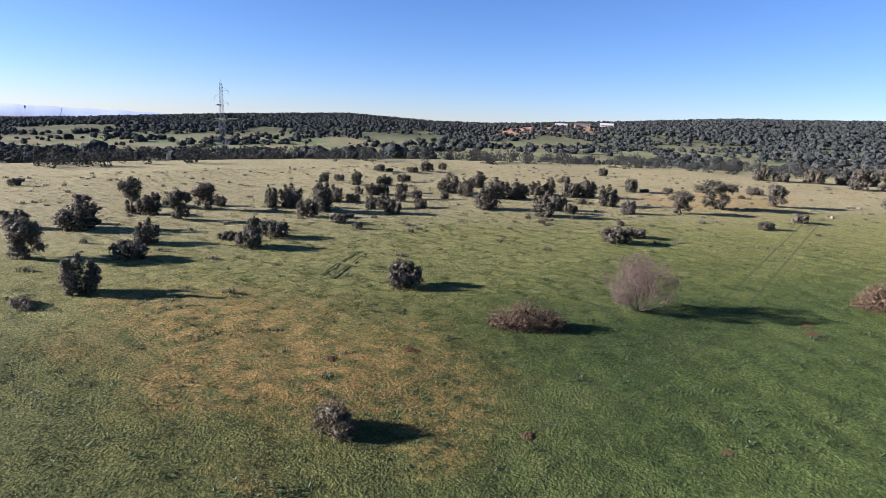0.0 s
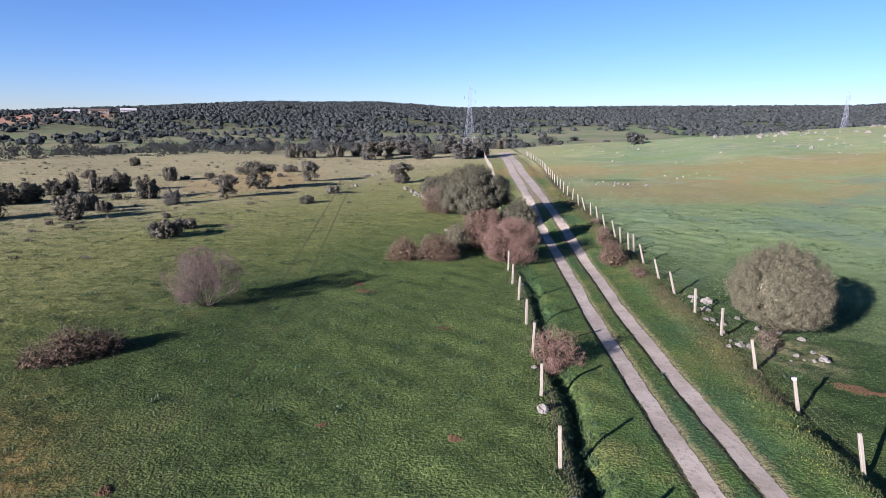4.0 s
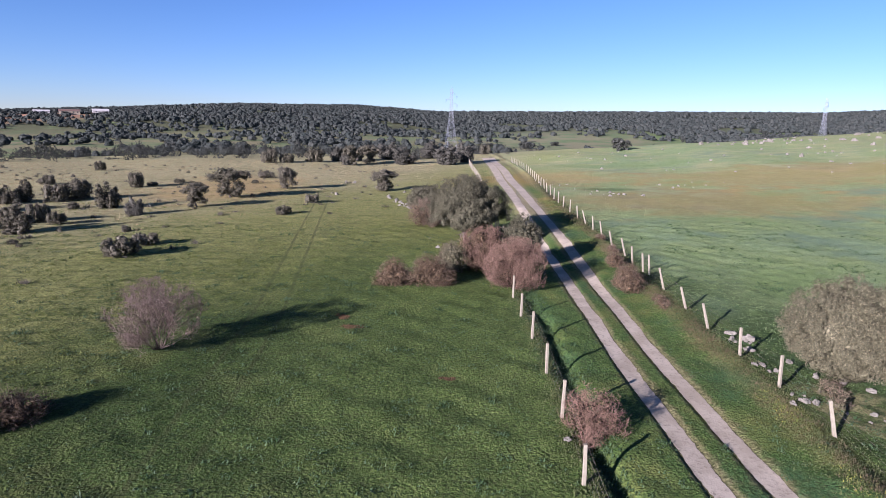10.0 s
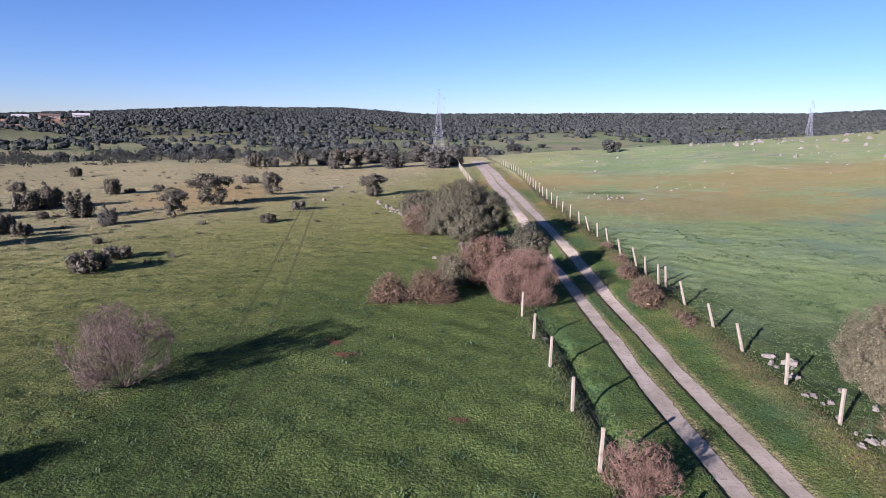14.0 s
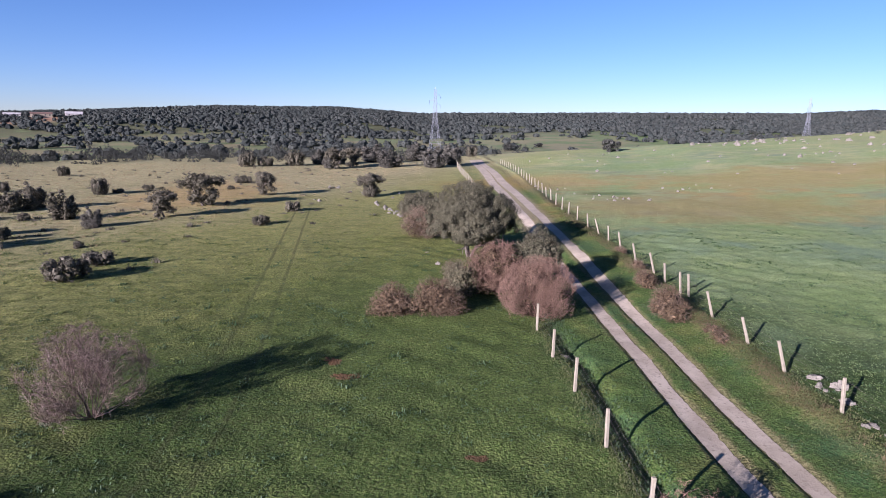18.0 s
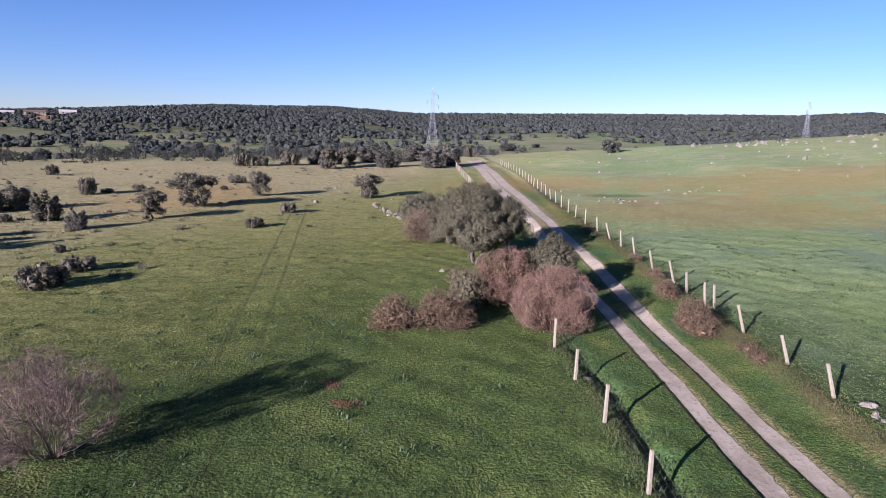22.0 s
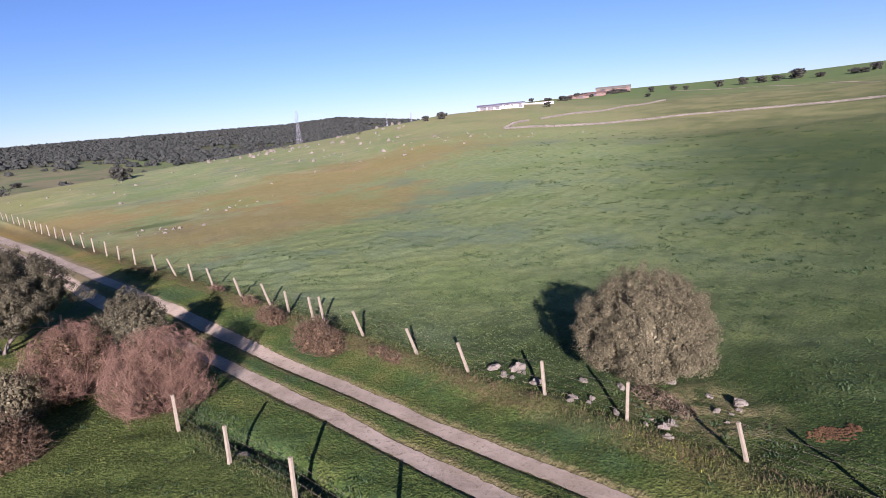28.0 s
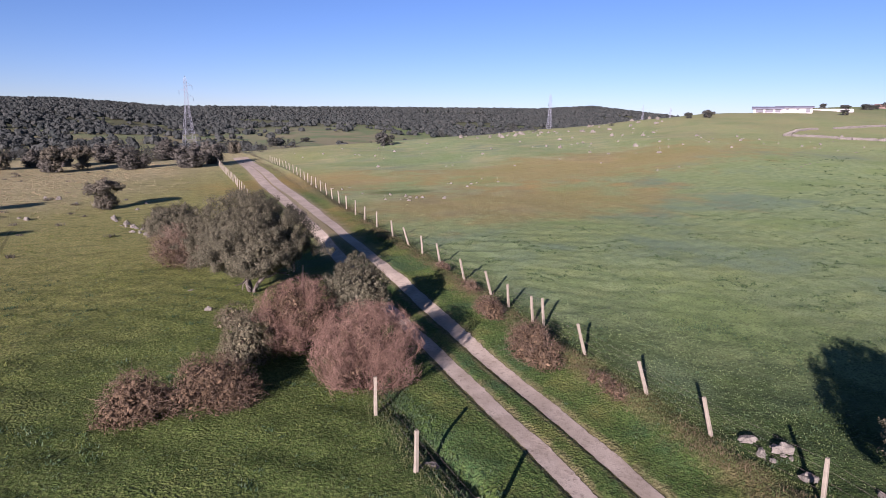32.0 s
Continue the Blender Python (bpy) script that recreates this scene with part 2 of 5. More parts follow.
def rough_stuff(name, a, b, c, scale, rough=0.9, spec=0.2, bump=0.4, depth=0.02, stretch=None, world_place=False):
    """A mottled surface of three colours with two scales of noise and a fine relief."""
    k = Nodes(name, rough, spec)
    at = k.place() if world_place else k.object()
    big, fine = k.noise(at, scale, 4.0, 0.6, stretch), k.noise(at, scale * 9, 5.0, 0.65, stretch)
    info = k.node("ShaderNodeObjectInfo").outputs["Random"]
    col = k.mix(k.span(big, 0.35, 0.65), a, b)
    col = k.mix(k.span(fine, 0.5, 0.75), col, c)
    col = k.mix(k.math("MULTIPLY", info, 0.25), col, a)
    k.bump(fine, bump, depth)
    return k.colour(col)


def ground_material():
    k = Nodes("pasture", 0.95, 0.08)
    at = k.place()
    xyz = k.node("ShaderNodeSeparateXYZ")
    k.put(xyz.inputs[0], at)
    x, y = xyz.outputs[0], xyz.outputs[1]
    n_big, n_mid, n_small, n_fine = k.noise(at, 0.035, 3.0), k.noise(at, 0.22, 4.0), k.noise(at, 1.3, 4.0), k.noise(at, 7.0, 4.0, 0.7)
    cell = k.node("ShaderNodeTexVoronoi")
    cell.feature = "SMOOTH_F1"
    k.put(cell.inputs["Vector"], at)
    cell.inputs["Scale"].default_value, cell.inputs["Smoothness"].default_value = 12.0, 0.6
    tuft = cell.outputs["Distance"]
    streak = k.noise(at, 0.5, 3.0, 0.6, (0.35, 2.2, 1.0))
    green = k.mix(k.span(n_small, 0.33, 0.68), (0.015, 0.030, 0.007), (0.035, 0.060, 0.014))
    green = k.mix(k.span(n_fine, 0.45, 0.72, 0.0, 0.7), green, (0.088, 0.116, 0.034))
    # dark pits where the relief is low, shade put into the turf colour
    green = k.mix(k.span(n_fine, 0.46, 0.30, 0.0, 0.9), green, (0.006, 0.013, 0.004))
    green = k.mix(k.span(n_mid, 0.48, 0.70, 0.0, 0.45), green, (0.118, 0.120, 0.040))
    dry = k.mix(k.span(n_small, 0.35, 0.66), (0.194, 0.180, 0.094), (0.276, 0.252, 0.140))
    dry = k.mix(k.span(n_fine, 0.5, 0.75, 0.0, 0.6), dry, (0.38, 0.30, 0.17))
    # the same painted pit shade for the dry turf
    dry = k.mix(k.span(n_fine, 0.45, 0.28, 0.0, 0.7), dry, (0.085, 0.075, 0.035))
    dry = k.mix(k.span(n_mid, 0.5, 0.7, 0.0, 0.4), dry, (0.17, 0.160, 0.07))
    rust = k.mix(k.span(n_fine, 0.4, 0.7), (0.225, 0.132, 0.042), (0.350, 0.215, 0.085))

    def line(ax, ay, c, lo, hi, wobble):
        d = k.math("ADD", k.math("MULTIPLY", x, ax), k.math("MULTIPLY", y, ay))
        d = k.math("ADD", d, k.math("MULTIPLY", k.math("SUBTRACT", n_mid, 0.5), wobble))
        d = k.math("ADD", d, k.math("MULTIPLY", k.math("SUBTRACT", n_big, 0.5), wobble * 2))
        return k.span(k.math("ADD", d, c), lo, hi)

    def oval(cx, cy, rx, ry, wobble, lo=1.25, hi=0.35):
        dx, dy = k.math("DIVIDE", k.math("SUBTRACT", x, cx), rx), k.math("DIVIDE", k.math("SUBTRACT", y, cy), ry)
        d = k.math("SQRT", k.math("ADD", k.math("MULTIPLY", dx, dx), k.math("MULTIPLY", dy, dy)))
        d = k.math("ADD", d, k.math("MULTIPLY", k.math("SUBTRACT", n_mid, 0.5), wobble))
        return k.span(d, lo, hi)

    # olive meadow on the open side, lush verges and field foot, paler field further up
    olive = k.mix(k.span(n_fine, 0.4, 0.7), (0.092, 0.112, 0.024), (0.196, 0.206, 0.060))
    c = k.mix(k.math("MULTIPLY", k.math("MAXIMUM", line(-1.0, 0.0, -15.0, -9.0, 9.0, 12.0), line(-0.3, 1.0, -40.0, -12.0, 12.0, 14.0)), k.span(n_small, 0.3, 0.65, 0.3, 0.85)), green, olive)
    fresh = k.mix(k.span(n_fine, 0.36, 0.68), (0.038, 0.064, 0.014), (0.114, 0.148, 0.042))
    c = k.mix(k.math("MULTIPLY", k.math("MULTIPLY", line(1.0, 0.0, 5.0, -6.0, 6.0, 8.0), k.span(y, 62.0, 44.0)), k.span(n_small, 0.3, 0.6, 0.45, 0.9)), c, fresh)
    c = k.mix(k.math("MULTIPLY", line(0.1, 1.0, -58.0, -14.0, 14.0, 12.0), k.span(n_small, 0.3, 0.65, 0.3, 0.8)), c, k.mix(k.span(n_fine, 0.36, 0.68), (0.120, 0.126, 0.037), (0.265, 0.250, 0.094)))
    rank = k.mix(k.span(n_fine, 0.36, 0.70), (0.030, 0.036, 0.009), (0.110, 0.108, 0.032))
    c = k.mix(k.math("MULTIPLY", line(-1.0, -0.9, 6.0, -8.0, 14.0, 12.0), k.span(n_small, 0.3, 0.6, 0.4, 0.8)), c, rank)
    beyond = k.math("SUBTRACT", x, k.math("MULTIPLY", y, 0.085))
    right = k.math("MULTIPLY", k.span(beyond, 13.0, 16.0), k.span(y, -60.0, -30.0))
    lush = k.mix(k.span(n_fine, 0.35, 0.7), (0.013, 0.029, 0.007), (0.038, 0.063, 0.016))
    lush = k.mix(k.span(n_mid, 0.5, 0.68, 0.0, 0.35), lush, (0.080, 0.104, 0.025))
    lane = k.mix(k.span(n_fine, 0.35, 0.68), (0.030, 0.062, 0.014), (0.086, 0.128, 0.034))
    lane = k.mix(k.span(n_mid, 0.5, 0.36, 0.0, 0.7), lane, (0.034, 0.078, 0.036))
    lane = k.mix(k.span(n_mid, 0.50, 0.66, 0.0, 0.85), lane, (0.115, 0.124, 0.036))
    lush = k.mix(k.span(beyond, 12.6, 14.4), lane, lush)
    c = k.mix(k.math("MULTIPLY", k.span(beyond, 3.6, 5.2), 0.95), c, lush)
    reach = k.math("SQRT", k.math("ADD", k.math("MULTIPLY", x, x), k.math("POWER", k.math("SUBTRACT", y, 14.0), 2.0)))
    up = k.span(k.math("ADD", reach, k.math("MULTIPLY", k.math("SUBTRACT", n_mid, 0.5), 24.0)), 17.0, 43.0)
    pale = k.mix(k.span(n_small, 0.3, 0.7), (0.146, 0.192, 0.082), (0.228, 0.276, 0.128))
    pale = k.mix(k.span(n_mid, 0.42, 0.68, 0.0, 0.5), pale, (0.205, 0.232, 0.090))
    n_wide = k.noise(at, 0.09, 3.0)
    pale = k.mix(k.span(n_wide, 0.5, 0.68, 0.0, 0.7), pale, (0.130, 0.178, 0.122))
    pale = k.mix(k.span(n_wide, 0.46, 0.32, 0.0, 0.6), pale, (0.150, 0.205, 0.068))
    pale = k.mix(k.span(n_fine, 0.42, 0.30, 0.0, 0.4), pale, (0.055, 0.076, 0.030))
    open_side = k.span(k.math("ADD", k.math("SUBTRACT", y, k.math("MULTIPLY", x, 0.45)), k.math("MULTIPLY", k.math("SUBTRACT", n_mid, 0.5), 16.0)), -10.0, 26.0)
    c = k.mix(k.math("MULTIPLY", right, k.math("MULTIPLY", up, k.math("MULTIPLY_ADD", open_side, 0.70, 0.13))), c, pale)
    blond = k.mix(k.span(n_fine, 0.36, 0.68), (0.140, 0.142, 0.046), (0.300, 0.278, 0.115))
    c = k.mix(k.math("MULTIPLY", line(-0.882, 0.470, -31.0, -11.0, 11.0, 12.0), k.span(n_small, 0.3, 0.62, 0.3, 0.8)), c, blond)
    # dry pasture where the ground falls away behind the meadow
    dry_side = line(-0.882, 0.470, -54.0, -16.0, 10.0, 16.0)
    far_off = k.math("SQRT", k.math("ADD", k.math("MULTIPLY", x, x), k.math("MULTIPLY", y, y)))
    dry_side = k.math("MULTIPLY", dry_side, k.span(far_off, 300.0, 165.0))
    c = k.mix(dry_side, c, dry)
    c = k.mix(k.math("MULTIPLY", oval(-20.0, 12.0, 13.0, 7.0, 2.0), k.span(n_small, 0.36, 0.62, 0.1, 0.6)), c, rust)
    # brown and rusty zone along the upper field
    tan_zone = k.math("MULTIPLY", right, line(-0.32, 0.95, 0.0, 50.0, 74.0, 20.0))
    c = k.mix(k.math("MULTIPLY", tan_zone, k.math("MULTIPLY", k.span(n_mid, 0.38, 0.65, 0.1, 0.75), k.span(n_wide, 0.42, 0.60, 0.1, 0.8))), c, k.mix(k.span(n_fine, 0.35, 0.7), (0.255, 0.225, 0.105), (0.360, 0.320, 0.165)))
    c = k.mix(k.math("MULTIPLY", oval(38.0, 74.0, 26.0, 13.0, 2.6), 0.48), c, rust)
    c = k.mix(k.math("MULTIPLY", oval(72.0, 98.0, 42.0, 18.0, 2.6), 0.5), c, rust)
    c = k.mix(k.math("MULTIPLY", oval(26.0, 108.0, 16.0, 16.0, 1.8), 0.5), c, rust)
    c = k.mix(k.math("MULTIPLY", oval(-24.0, 96.0, 12.0, 22.0, 1.6), 0.45), c, rust)
    c = k.mix(k.math("MULTIPLY", oval(32.0, 89.0, 4.0, 2.5, 2.2), 0.6), c, (0.035, 0.075, 0.018))
    c = k.mix(k.math("MULTIPLY", oval(17.6, 22.4, 2.4, 2.6, 1.6), k.span(n_small, 0.38, 0.6, 0.1, 0.85)), c, (0.20, 0.17, 0.085))
    # the hill field and the far meadows
    hill = k.math("MULTIPLY", k.span(x, 70.0, 150.0), k.span(far_off, 80.0, 160.0))
    c = k.mix(k.math("MULTIPLY", hill, k.math("MULTIPLY", k.span(y, -50.0, 70.0), k.span(n_wide, 0.35, 0.65, 0.35, 0.85))), c, (0.215, 0.205, 0.092))
    meadow = k.span(n_big, 0.4, 0.62)
    far_col = k.mix(meadow, (0.165, 0.150, 0.085), (0.100, 0.132, 0.058))
    far_col = k.mix(k.span(n_mid, 0.45, 0.7, 0.0, 0.5), far_col, (0.16, 0.14, 0.075))
    far_col = k.mix(k.span(x, 200.0, 300.0), far_col, (0.10, 0.14, 0.05))
    far_col = k.mix(k.math("MULTIPLY", k.span(far_off, 600.0, 800.0), k.span(n_big, 0.66, 0.55)), far_col, (0.070, 0.074, 0.040))
    far_col = k.mix(oval(-520.0, 850.0, 150.0, 170.0, 0.6), far_col, (0.30, 0.17, 0.11))
    c = k.mix(k.span(far_off, 190.0, 330.0), c, far_col)
    c = k.mix(k.math("MULTIPLY", k.span(streak, 0.53, 0.72, 0.0, 0.5), k.math("MULTIPLY_ADD", right, -0.7, 1.0)), c, (0.045, 0.060, 0.018))
    # thatch and soil between the tufts, darkened to paint in their shade
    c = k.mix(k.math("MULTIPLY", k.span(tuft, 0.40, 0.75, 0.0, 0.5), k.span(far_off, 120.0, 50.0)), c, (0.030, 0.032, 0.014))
    # scuffed, half-bare turf along the ruts and dry growth on the bank of the wire fence
    mid_line = k.math("ADD", k.math("MULTIPLY", y, 0.066), k.math("MULTIPLY", k.math("MULTIPLY", y, y), 0.00038))
    off_rut = k.math("ABSOLUTE", k.math("SUBTRACT", k.math("ABSOLUTE", k.math("SUBTRACT", x, k.math("ADD", mid_line, 9.2))), 0.87))
    off_rut = k.math("ADD", off_rut, k.math("MULTIPLY", k.math("SUBTRACT", n_small, 0.5), 0.9))
    c = k.mix(k.math("MULTIPLY", k.span(off_rut, 0.72, 0.36, 0.0, 0.75), k.span(y, 84.0, 74.0)), c, k.mix(k.span(n_fine, 0.35, 0.7), (0.085, 0.074, 0.034), (0.180, 0.152, 0.088)))
    bank = k.math("ABSOLUTE", k.math("SUBTRACT", k.math("SUBTRACT", x, 12.15), k.math("MULTIPLY", y, 0.105)))
    bank = k.span(k.math("ADD", bank, k.math("MULTIPLY", k.math("SUBTRACT", n_small, 0.5), 1.6)), 1.0, 0.35)
    c = k.mix(k.math("MULTIPLY", k.math("MULTIPLY", bank, k.span(y, 16.0, 24.0)), k.span(n_mid, 0.35, 0.6, 0.25, 0.8)), c, k.mix(k.span(n_fine, 0.35, 0.7), (0.070, 0.060, 0.026), (0.165, 0.138, 0.070)))
    # worn strip between and beside the ruts where the track widens
    worn = k.math("ABSOLUTE", k.math("SUBTRACT", k.math("SUBTRACT", x, 8.1), k.math("MULTIPLY", y, 0.109)))
    worn = k.math("MULTIPLY", k.span(k.math("ADD", worn, k.math("MULTIPLY", k.math("SUBTRACT", n_small, 0.5), 2.0)), 2.3, 0.9), k.math("MULTIPLY", k.span(y, 50.0, 80.0), k.span(y, 185.0, 165.0)))
    c = k.mix(k.math("MULTIPLY", worn, 0.8), c, k.mix(k.span(n_fine, 0.35, 0.7), (0.200, 0.170, 0.108), (0.300, 0.255, 0.175)))
    c = k.mix(1.0, c, (1.0, 1.0, 0.90), "MULTIPLY")
    c = k.mix(right, c, k.mix(1.0, c, (0.95, 1.0, 1.04), "MULTIPLY"))
    # faint wheel wear across the meadow
    wheel = k.math("ADD", k.math("ADD", x, 6.15), k.math("MULTIPLY", k.math("MAXIMUM", k.math("SUBTRACT", y, 34.0), 0.0), 0.0545))
    wheel = k.math("ABSOLUTE", k.math("SUBTRACT", k.math("ABSOLUTE", wheel), 0.74))
    wear = k.math("MULTIPLY", k.span(wheel, 0.17, 0.05), k.math("MULTIPLY", k.span(y, 4.0, 12.0, 0.7, 1.0), k.span(y, 88.0, 76.0)))
    c = k.mix(k.math("MULTIPLY", wear, k.span(n_small, 0.35, 0.62, 0.15, 0.7)), c, (0.034, 0.040, 0.013))
    lumpy = k.math("MULTIPLY", tuft, k.span(n_mid, 0.35, 0.65, -0.2, -0.75))
    h = k.math("ADD", lumpy, k.math("MULTIPLY", n_small, 1.3))
    h = k.math("ADD", h, k.math("MULTIPLY", n_fine, 1.5))
    rough_turf = k.math("MULTIPLY_ADD", k.math("MULTIPLY", right, up), -0.6, 1.0)
    k.bump(k.math("MULTIPLY", h, rough_turf), 1.0, 0.065)
    return k.colour(c)


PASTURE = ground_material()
OAK_LEAF = foliage("oak_leaf", (0.030, 0.029, 0.017), (0.074, 0.068, 0.044), (0.150, 0.136, 0.098))
OAK_LEAF_GREY = foliage("grey_oak_leaf", (0.028, 0.026, 0.013), (0.080, 0.074, 0.040), (0.190, 0.174, 0.104))
OAK_LEAF_MID = foliage("brownish_oak_leaf", (0.026, 0.026, 0.013), (0.066, 0.063, 0.035), (0.132, 0.123, 0.080))
BRAMBLE_LEAF = foliage("bramble_leaf", (0.018, 0.013, 0.007), (0.066, 0.046, 0.024), (0.155, 0.108, 0.062))
TWIG_RED = foliage("red_twig", (0.022, 0.012, 0.008), (0.104, 0.060, 0.039), (0.250, 0.165, 0.114), 0.75, 0.2, 0.0)
TWIG_BROWN = foliage("brown_twig", (0.024, 0.016, 0.009), (0.100, 0.070, 0.045), (0.215, 0.165, 0.112), 0.75, 0.2, 0.0)
TWIG_GREY = foliage("grey_twig", (0.035, 0.022, 0.016), (0.108, 0.076, 0.058), (0.255, 0.205, 0.165), 0.75, 0.2, 0.0)
FAR_LEAF = foliage("far_leaf", (0.022, 0.025, 0.020), (0.039, 0.041, 0.033), (0.064, 0.065, 0.053), 0.8, 0.1, 0.0)


def wood_cover():
    k = Nodes("wood_cover", 0.9, 0.05)
    r = k.node("ShaderNodeNewGeometry").outputs["Random Per Island"]
    leafy, fine = k.noise(k.object(), 0.55, 5.0, 0.7), k.noise(k.object(), 1.8, 4.0, 0.7)
    c = k.mix(r, (0.022, 0.028, 0.025), (0.044, 0.048, 0.041))
    c = k.mix(k.span(leafy, 0.50, 0.38, 0.0, 0.5), c, (0.020, 0.024, 0.020))
    c = k.mix(k.span(fine, 0.5, 0.7, 0.0, 0.6), c, (0.075, 0.076, 0.062))
    k.bump(leafy, 0.6, 0.6)
    return k.colour(c)


WOOD_COVER = wood_cover()
# oak leaf for the plain's edge, with distance haze painted into its colours
HAZY_LEAF = foliage("hazy_oak_leaf", (0.030, 0.029, 0.022), (0.060, 0.058, 0.044), (0.110, 0.105, 0.082), 0.8, 0.1, 0.0)
GRASS = foliage("grass_blade", (0.020, 0.034, 0.008), (0.036, 0.056, 0.012), (0.066, 0.084, 0.021), 0.7, 0.12, 0.15)
LANE_GRASS = foliage("lane_grass_blade", (0.028, 0.050, 0.010), (0.044, 0.072, 0.015), (0.074, 0.096, 0.024), 0.7, 0.12, 0.2)
LUSH_GRASS = foliage("lush_grass_blade", (0.026, 0.050, 0.010), (0.043, 0.072, 0.015), (0.072, 0.098, 0.023), 0.7, 0.15, 0.2)
FIELD_GRASS = foliage("field_grass_blade", (0.086, 0.124, 0.042), (0.126, 0.172, 0.062), (0.165, 0.206, 0.080), 0.7, 0.15, 0.2)
WEED = foliage("weed_leaf", (0.014, 0.034, 0.012), (0.028, 0.058, 0.018), (0.060, 0.090, 0.030), 0.6, 0.25, 0.1)
OLIVE_GRASS = foliage("olive_grass_blade", (0.046, 0.066, 0.012), (0.088, 0.110, 0.024), (0.150, 0.160, 0.045), 0.75, 0.15, 0.2)
LONG_GRASS = foliage("long_grass", (0.040, 0.060, 0.016), (0.070, 0.092, 0.026), (0.115, 0.118, 0.044), 0.7, 0.15, 0.2)
WITHERED = foliage("withered_stalk", (0.060, 0.048, 0.024), (0.098, 0.078, 0.040), (0.155, 0.125, 0.068), 0.8, 0.1, 0.1)
DRY_GRASS = foliage("dry_grass", (0.130, 0.110, 0.052), (0.210, 0.165, 0.084), (0.300, 0.235, 0.130), 0.8, 0.1, 0.1)
FLOWER = foliage("yellow_flower", (0.060, 0.095, 0.018), (0.110, 0.135, 0.026), (0.260, 0.245, 0.040), 0.7, 0.2, 0.1)
BARK = rough_stuff("bark", (0.070, 0.060, 0.046), (0.130, 0.114, 0.092), (0.045, 0.040, 0.030), 6.0, stretch=(1, 1, 0.25))
POST = rough_stuff("weathered_concrete", (0.180, 0.160, 0.112), (0.225, 0.202, 0.148), (0.100, 0.096, 0.064), 5.0, 0.9, 0.2, 0.5, 0.01)
ROCK = rough_stuff("granite", (0.115, 0.106, 0.082), (0.168, 0.156, 0.124), (0.055, 0.052, 0.038), 2.2, 0.9, 0.2, 0.6, 0.04)
TRACK = rough_stuff("track_earth", (0.245, 0.208, 0.148), (0.340, 0.294, 0.218), (0.165, 0.138, 0.096), 0.7, 0.95, 0.1, 0.6, 0.03, world_place=True)
SOIL = rough_stuff("bare_soil", (0.056, 0.034, 0.016), (0.084, 0.048, 0.022), (0.032, 0.026, 0.014), 1.6, 0.95, 0.1, 0.5, 0.04)
WORN = rough_stuff("worn_turf", (0.024, 0.036, 0.011), (0.044, 0.056, 0.018), (0.060, 0.056, 0.024), 1.2, 0.95, 0.1, 0.6, 0.05, world_place=True)
STEEL = rough_stuff("galvanised_steel", (0.18, 0.19, 0.21), (0.24, 0.25, 0.27), (0.14, 0.15, 0.16), 1.0, 0.55, 0.5, 0.1, 0.005)
WIRE = rough_stuff("rusty_wire", (0.14, 0.11, 0.09), (0.22, 0.18, 0.15), (0.10, 0.07, 0.05), 3.0, 0.6, 0.4, 0.1, 0.002)
WHITE_WALL = rough_stuff("whitewash", (0.32, 0.305, 0.285), (0.40, 0.385, 0.36), (0.24, 0.22, 0.20), 0.3, 0.85, 0.2, 0.2, 0.02)
BRICK_WALL = rough_stuff("reddish_brick", (0.120, 0.085, 0.068), (0.160, 0.115, 0.092), (0.09, 0.07, 0.058), 0.4, 0.9, 0.15, 0.3, 0.02)
ROOF_TILE = rough_stuff("clay_roof", (0.115, 0.075, 0.058), (0.150, 0.100, 0.078), (0.09, 0.06, 0.05), 0.5, 0.9, 0.15, 0.3, 0.03)
ROOF_DARK = rough_stuff("dark_sheet_roof", (0.10, 0.10, 0.12), (0.15, 0.15, 0.17), (0.08, 0.08, 0.09), 0.3, 0.7, 0.3, 0.2, 0.02)
FIELD_STONE = rough_stuff("field_wall_stone", (0.118, 0.112, 0.090), (0.170, 0.158, 0.130), (0.060, 0.058, 0.045), 0.8, 0.95, 0.1, 0.6, 0.04)
OPENING = rough_stuff("dark_opening", (0.02, 0.02, 0.022), (0.035, 0.035, 0.04), (0.015, 0.015, 0.015), 1.0, 0.3, 0.5, 0.0, 0.01)

# ---- ground ----
def spaced(lo, hi, step, reach, grow):
    """Grid lines: even in the middle, ever wider outwards."""
    mid = list(np.arange(lo, hi + step / 2, step))
    out, s, v = [], step, hi
    while v < reach:
        s *= grow
        v += s
        out.append(v)
    low, s, v = [], step, lo
    while v > -reach:
        s *= grow
        v -= s
        low.append(v)
    return np.array(low[::-1] + mid + out)


gx, gy = spaced(4, 18, 0.09, 4300, 1.05), spaced(4, 58, 0.35, 4300, 1.05)
mx, my = np.meshgrid(gx, gy, indexing="ij")
mx = mx + road_x(np.clip(my, -60, 170)) - float(road_x(25.0))
cells = np.arange(len(gx) * len(gy)).reshape(len(gx), len(gy))
quads = np.stack([cells[:-1, :-1], cells[1:, :-1], cells[1:, 1:], cells[:-1, 1:]], -1).reshape(-1, 4)
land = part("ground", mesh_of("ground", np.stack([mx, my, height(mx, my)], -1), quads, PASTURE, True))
tagged(land, "short green winter pasture turning dry and tan", "ground", kind="structure")


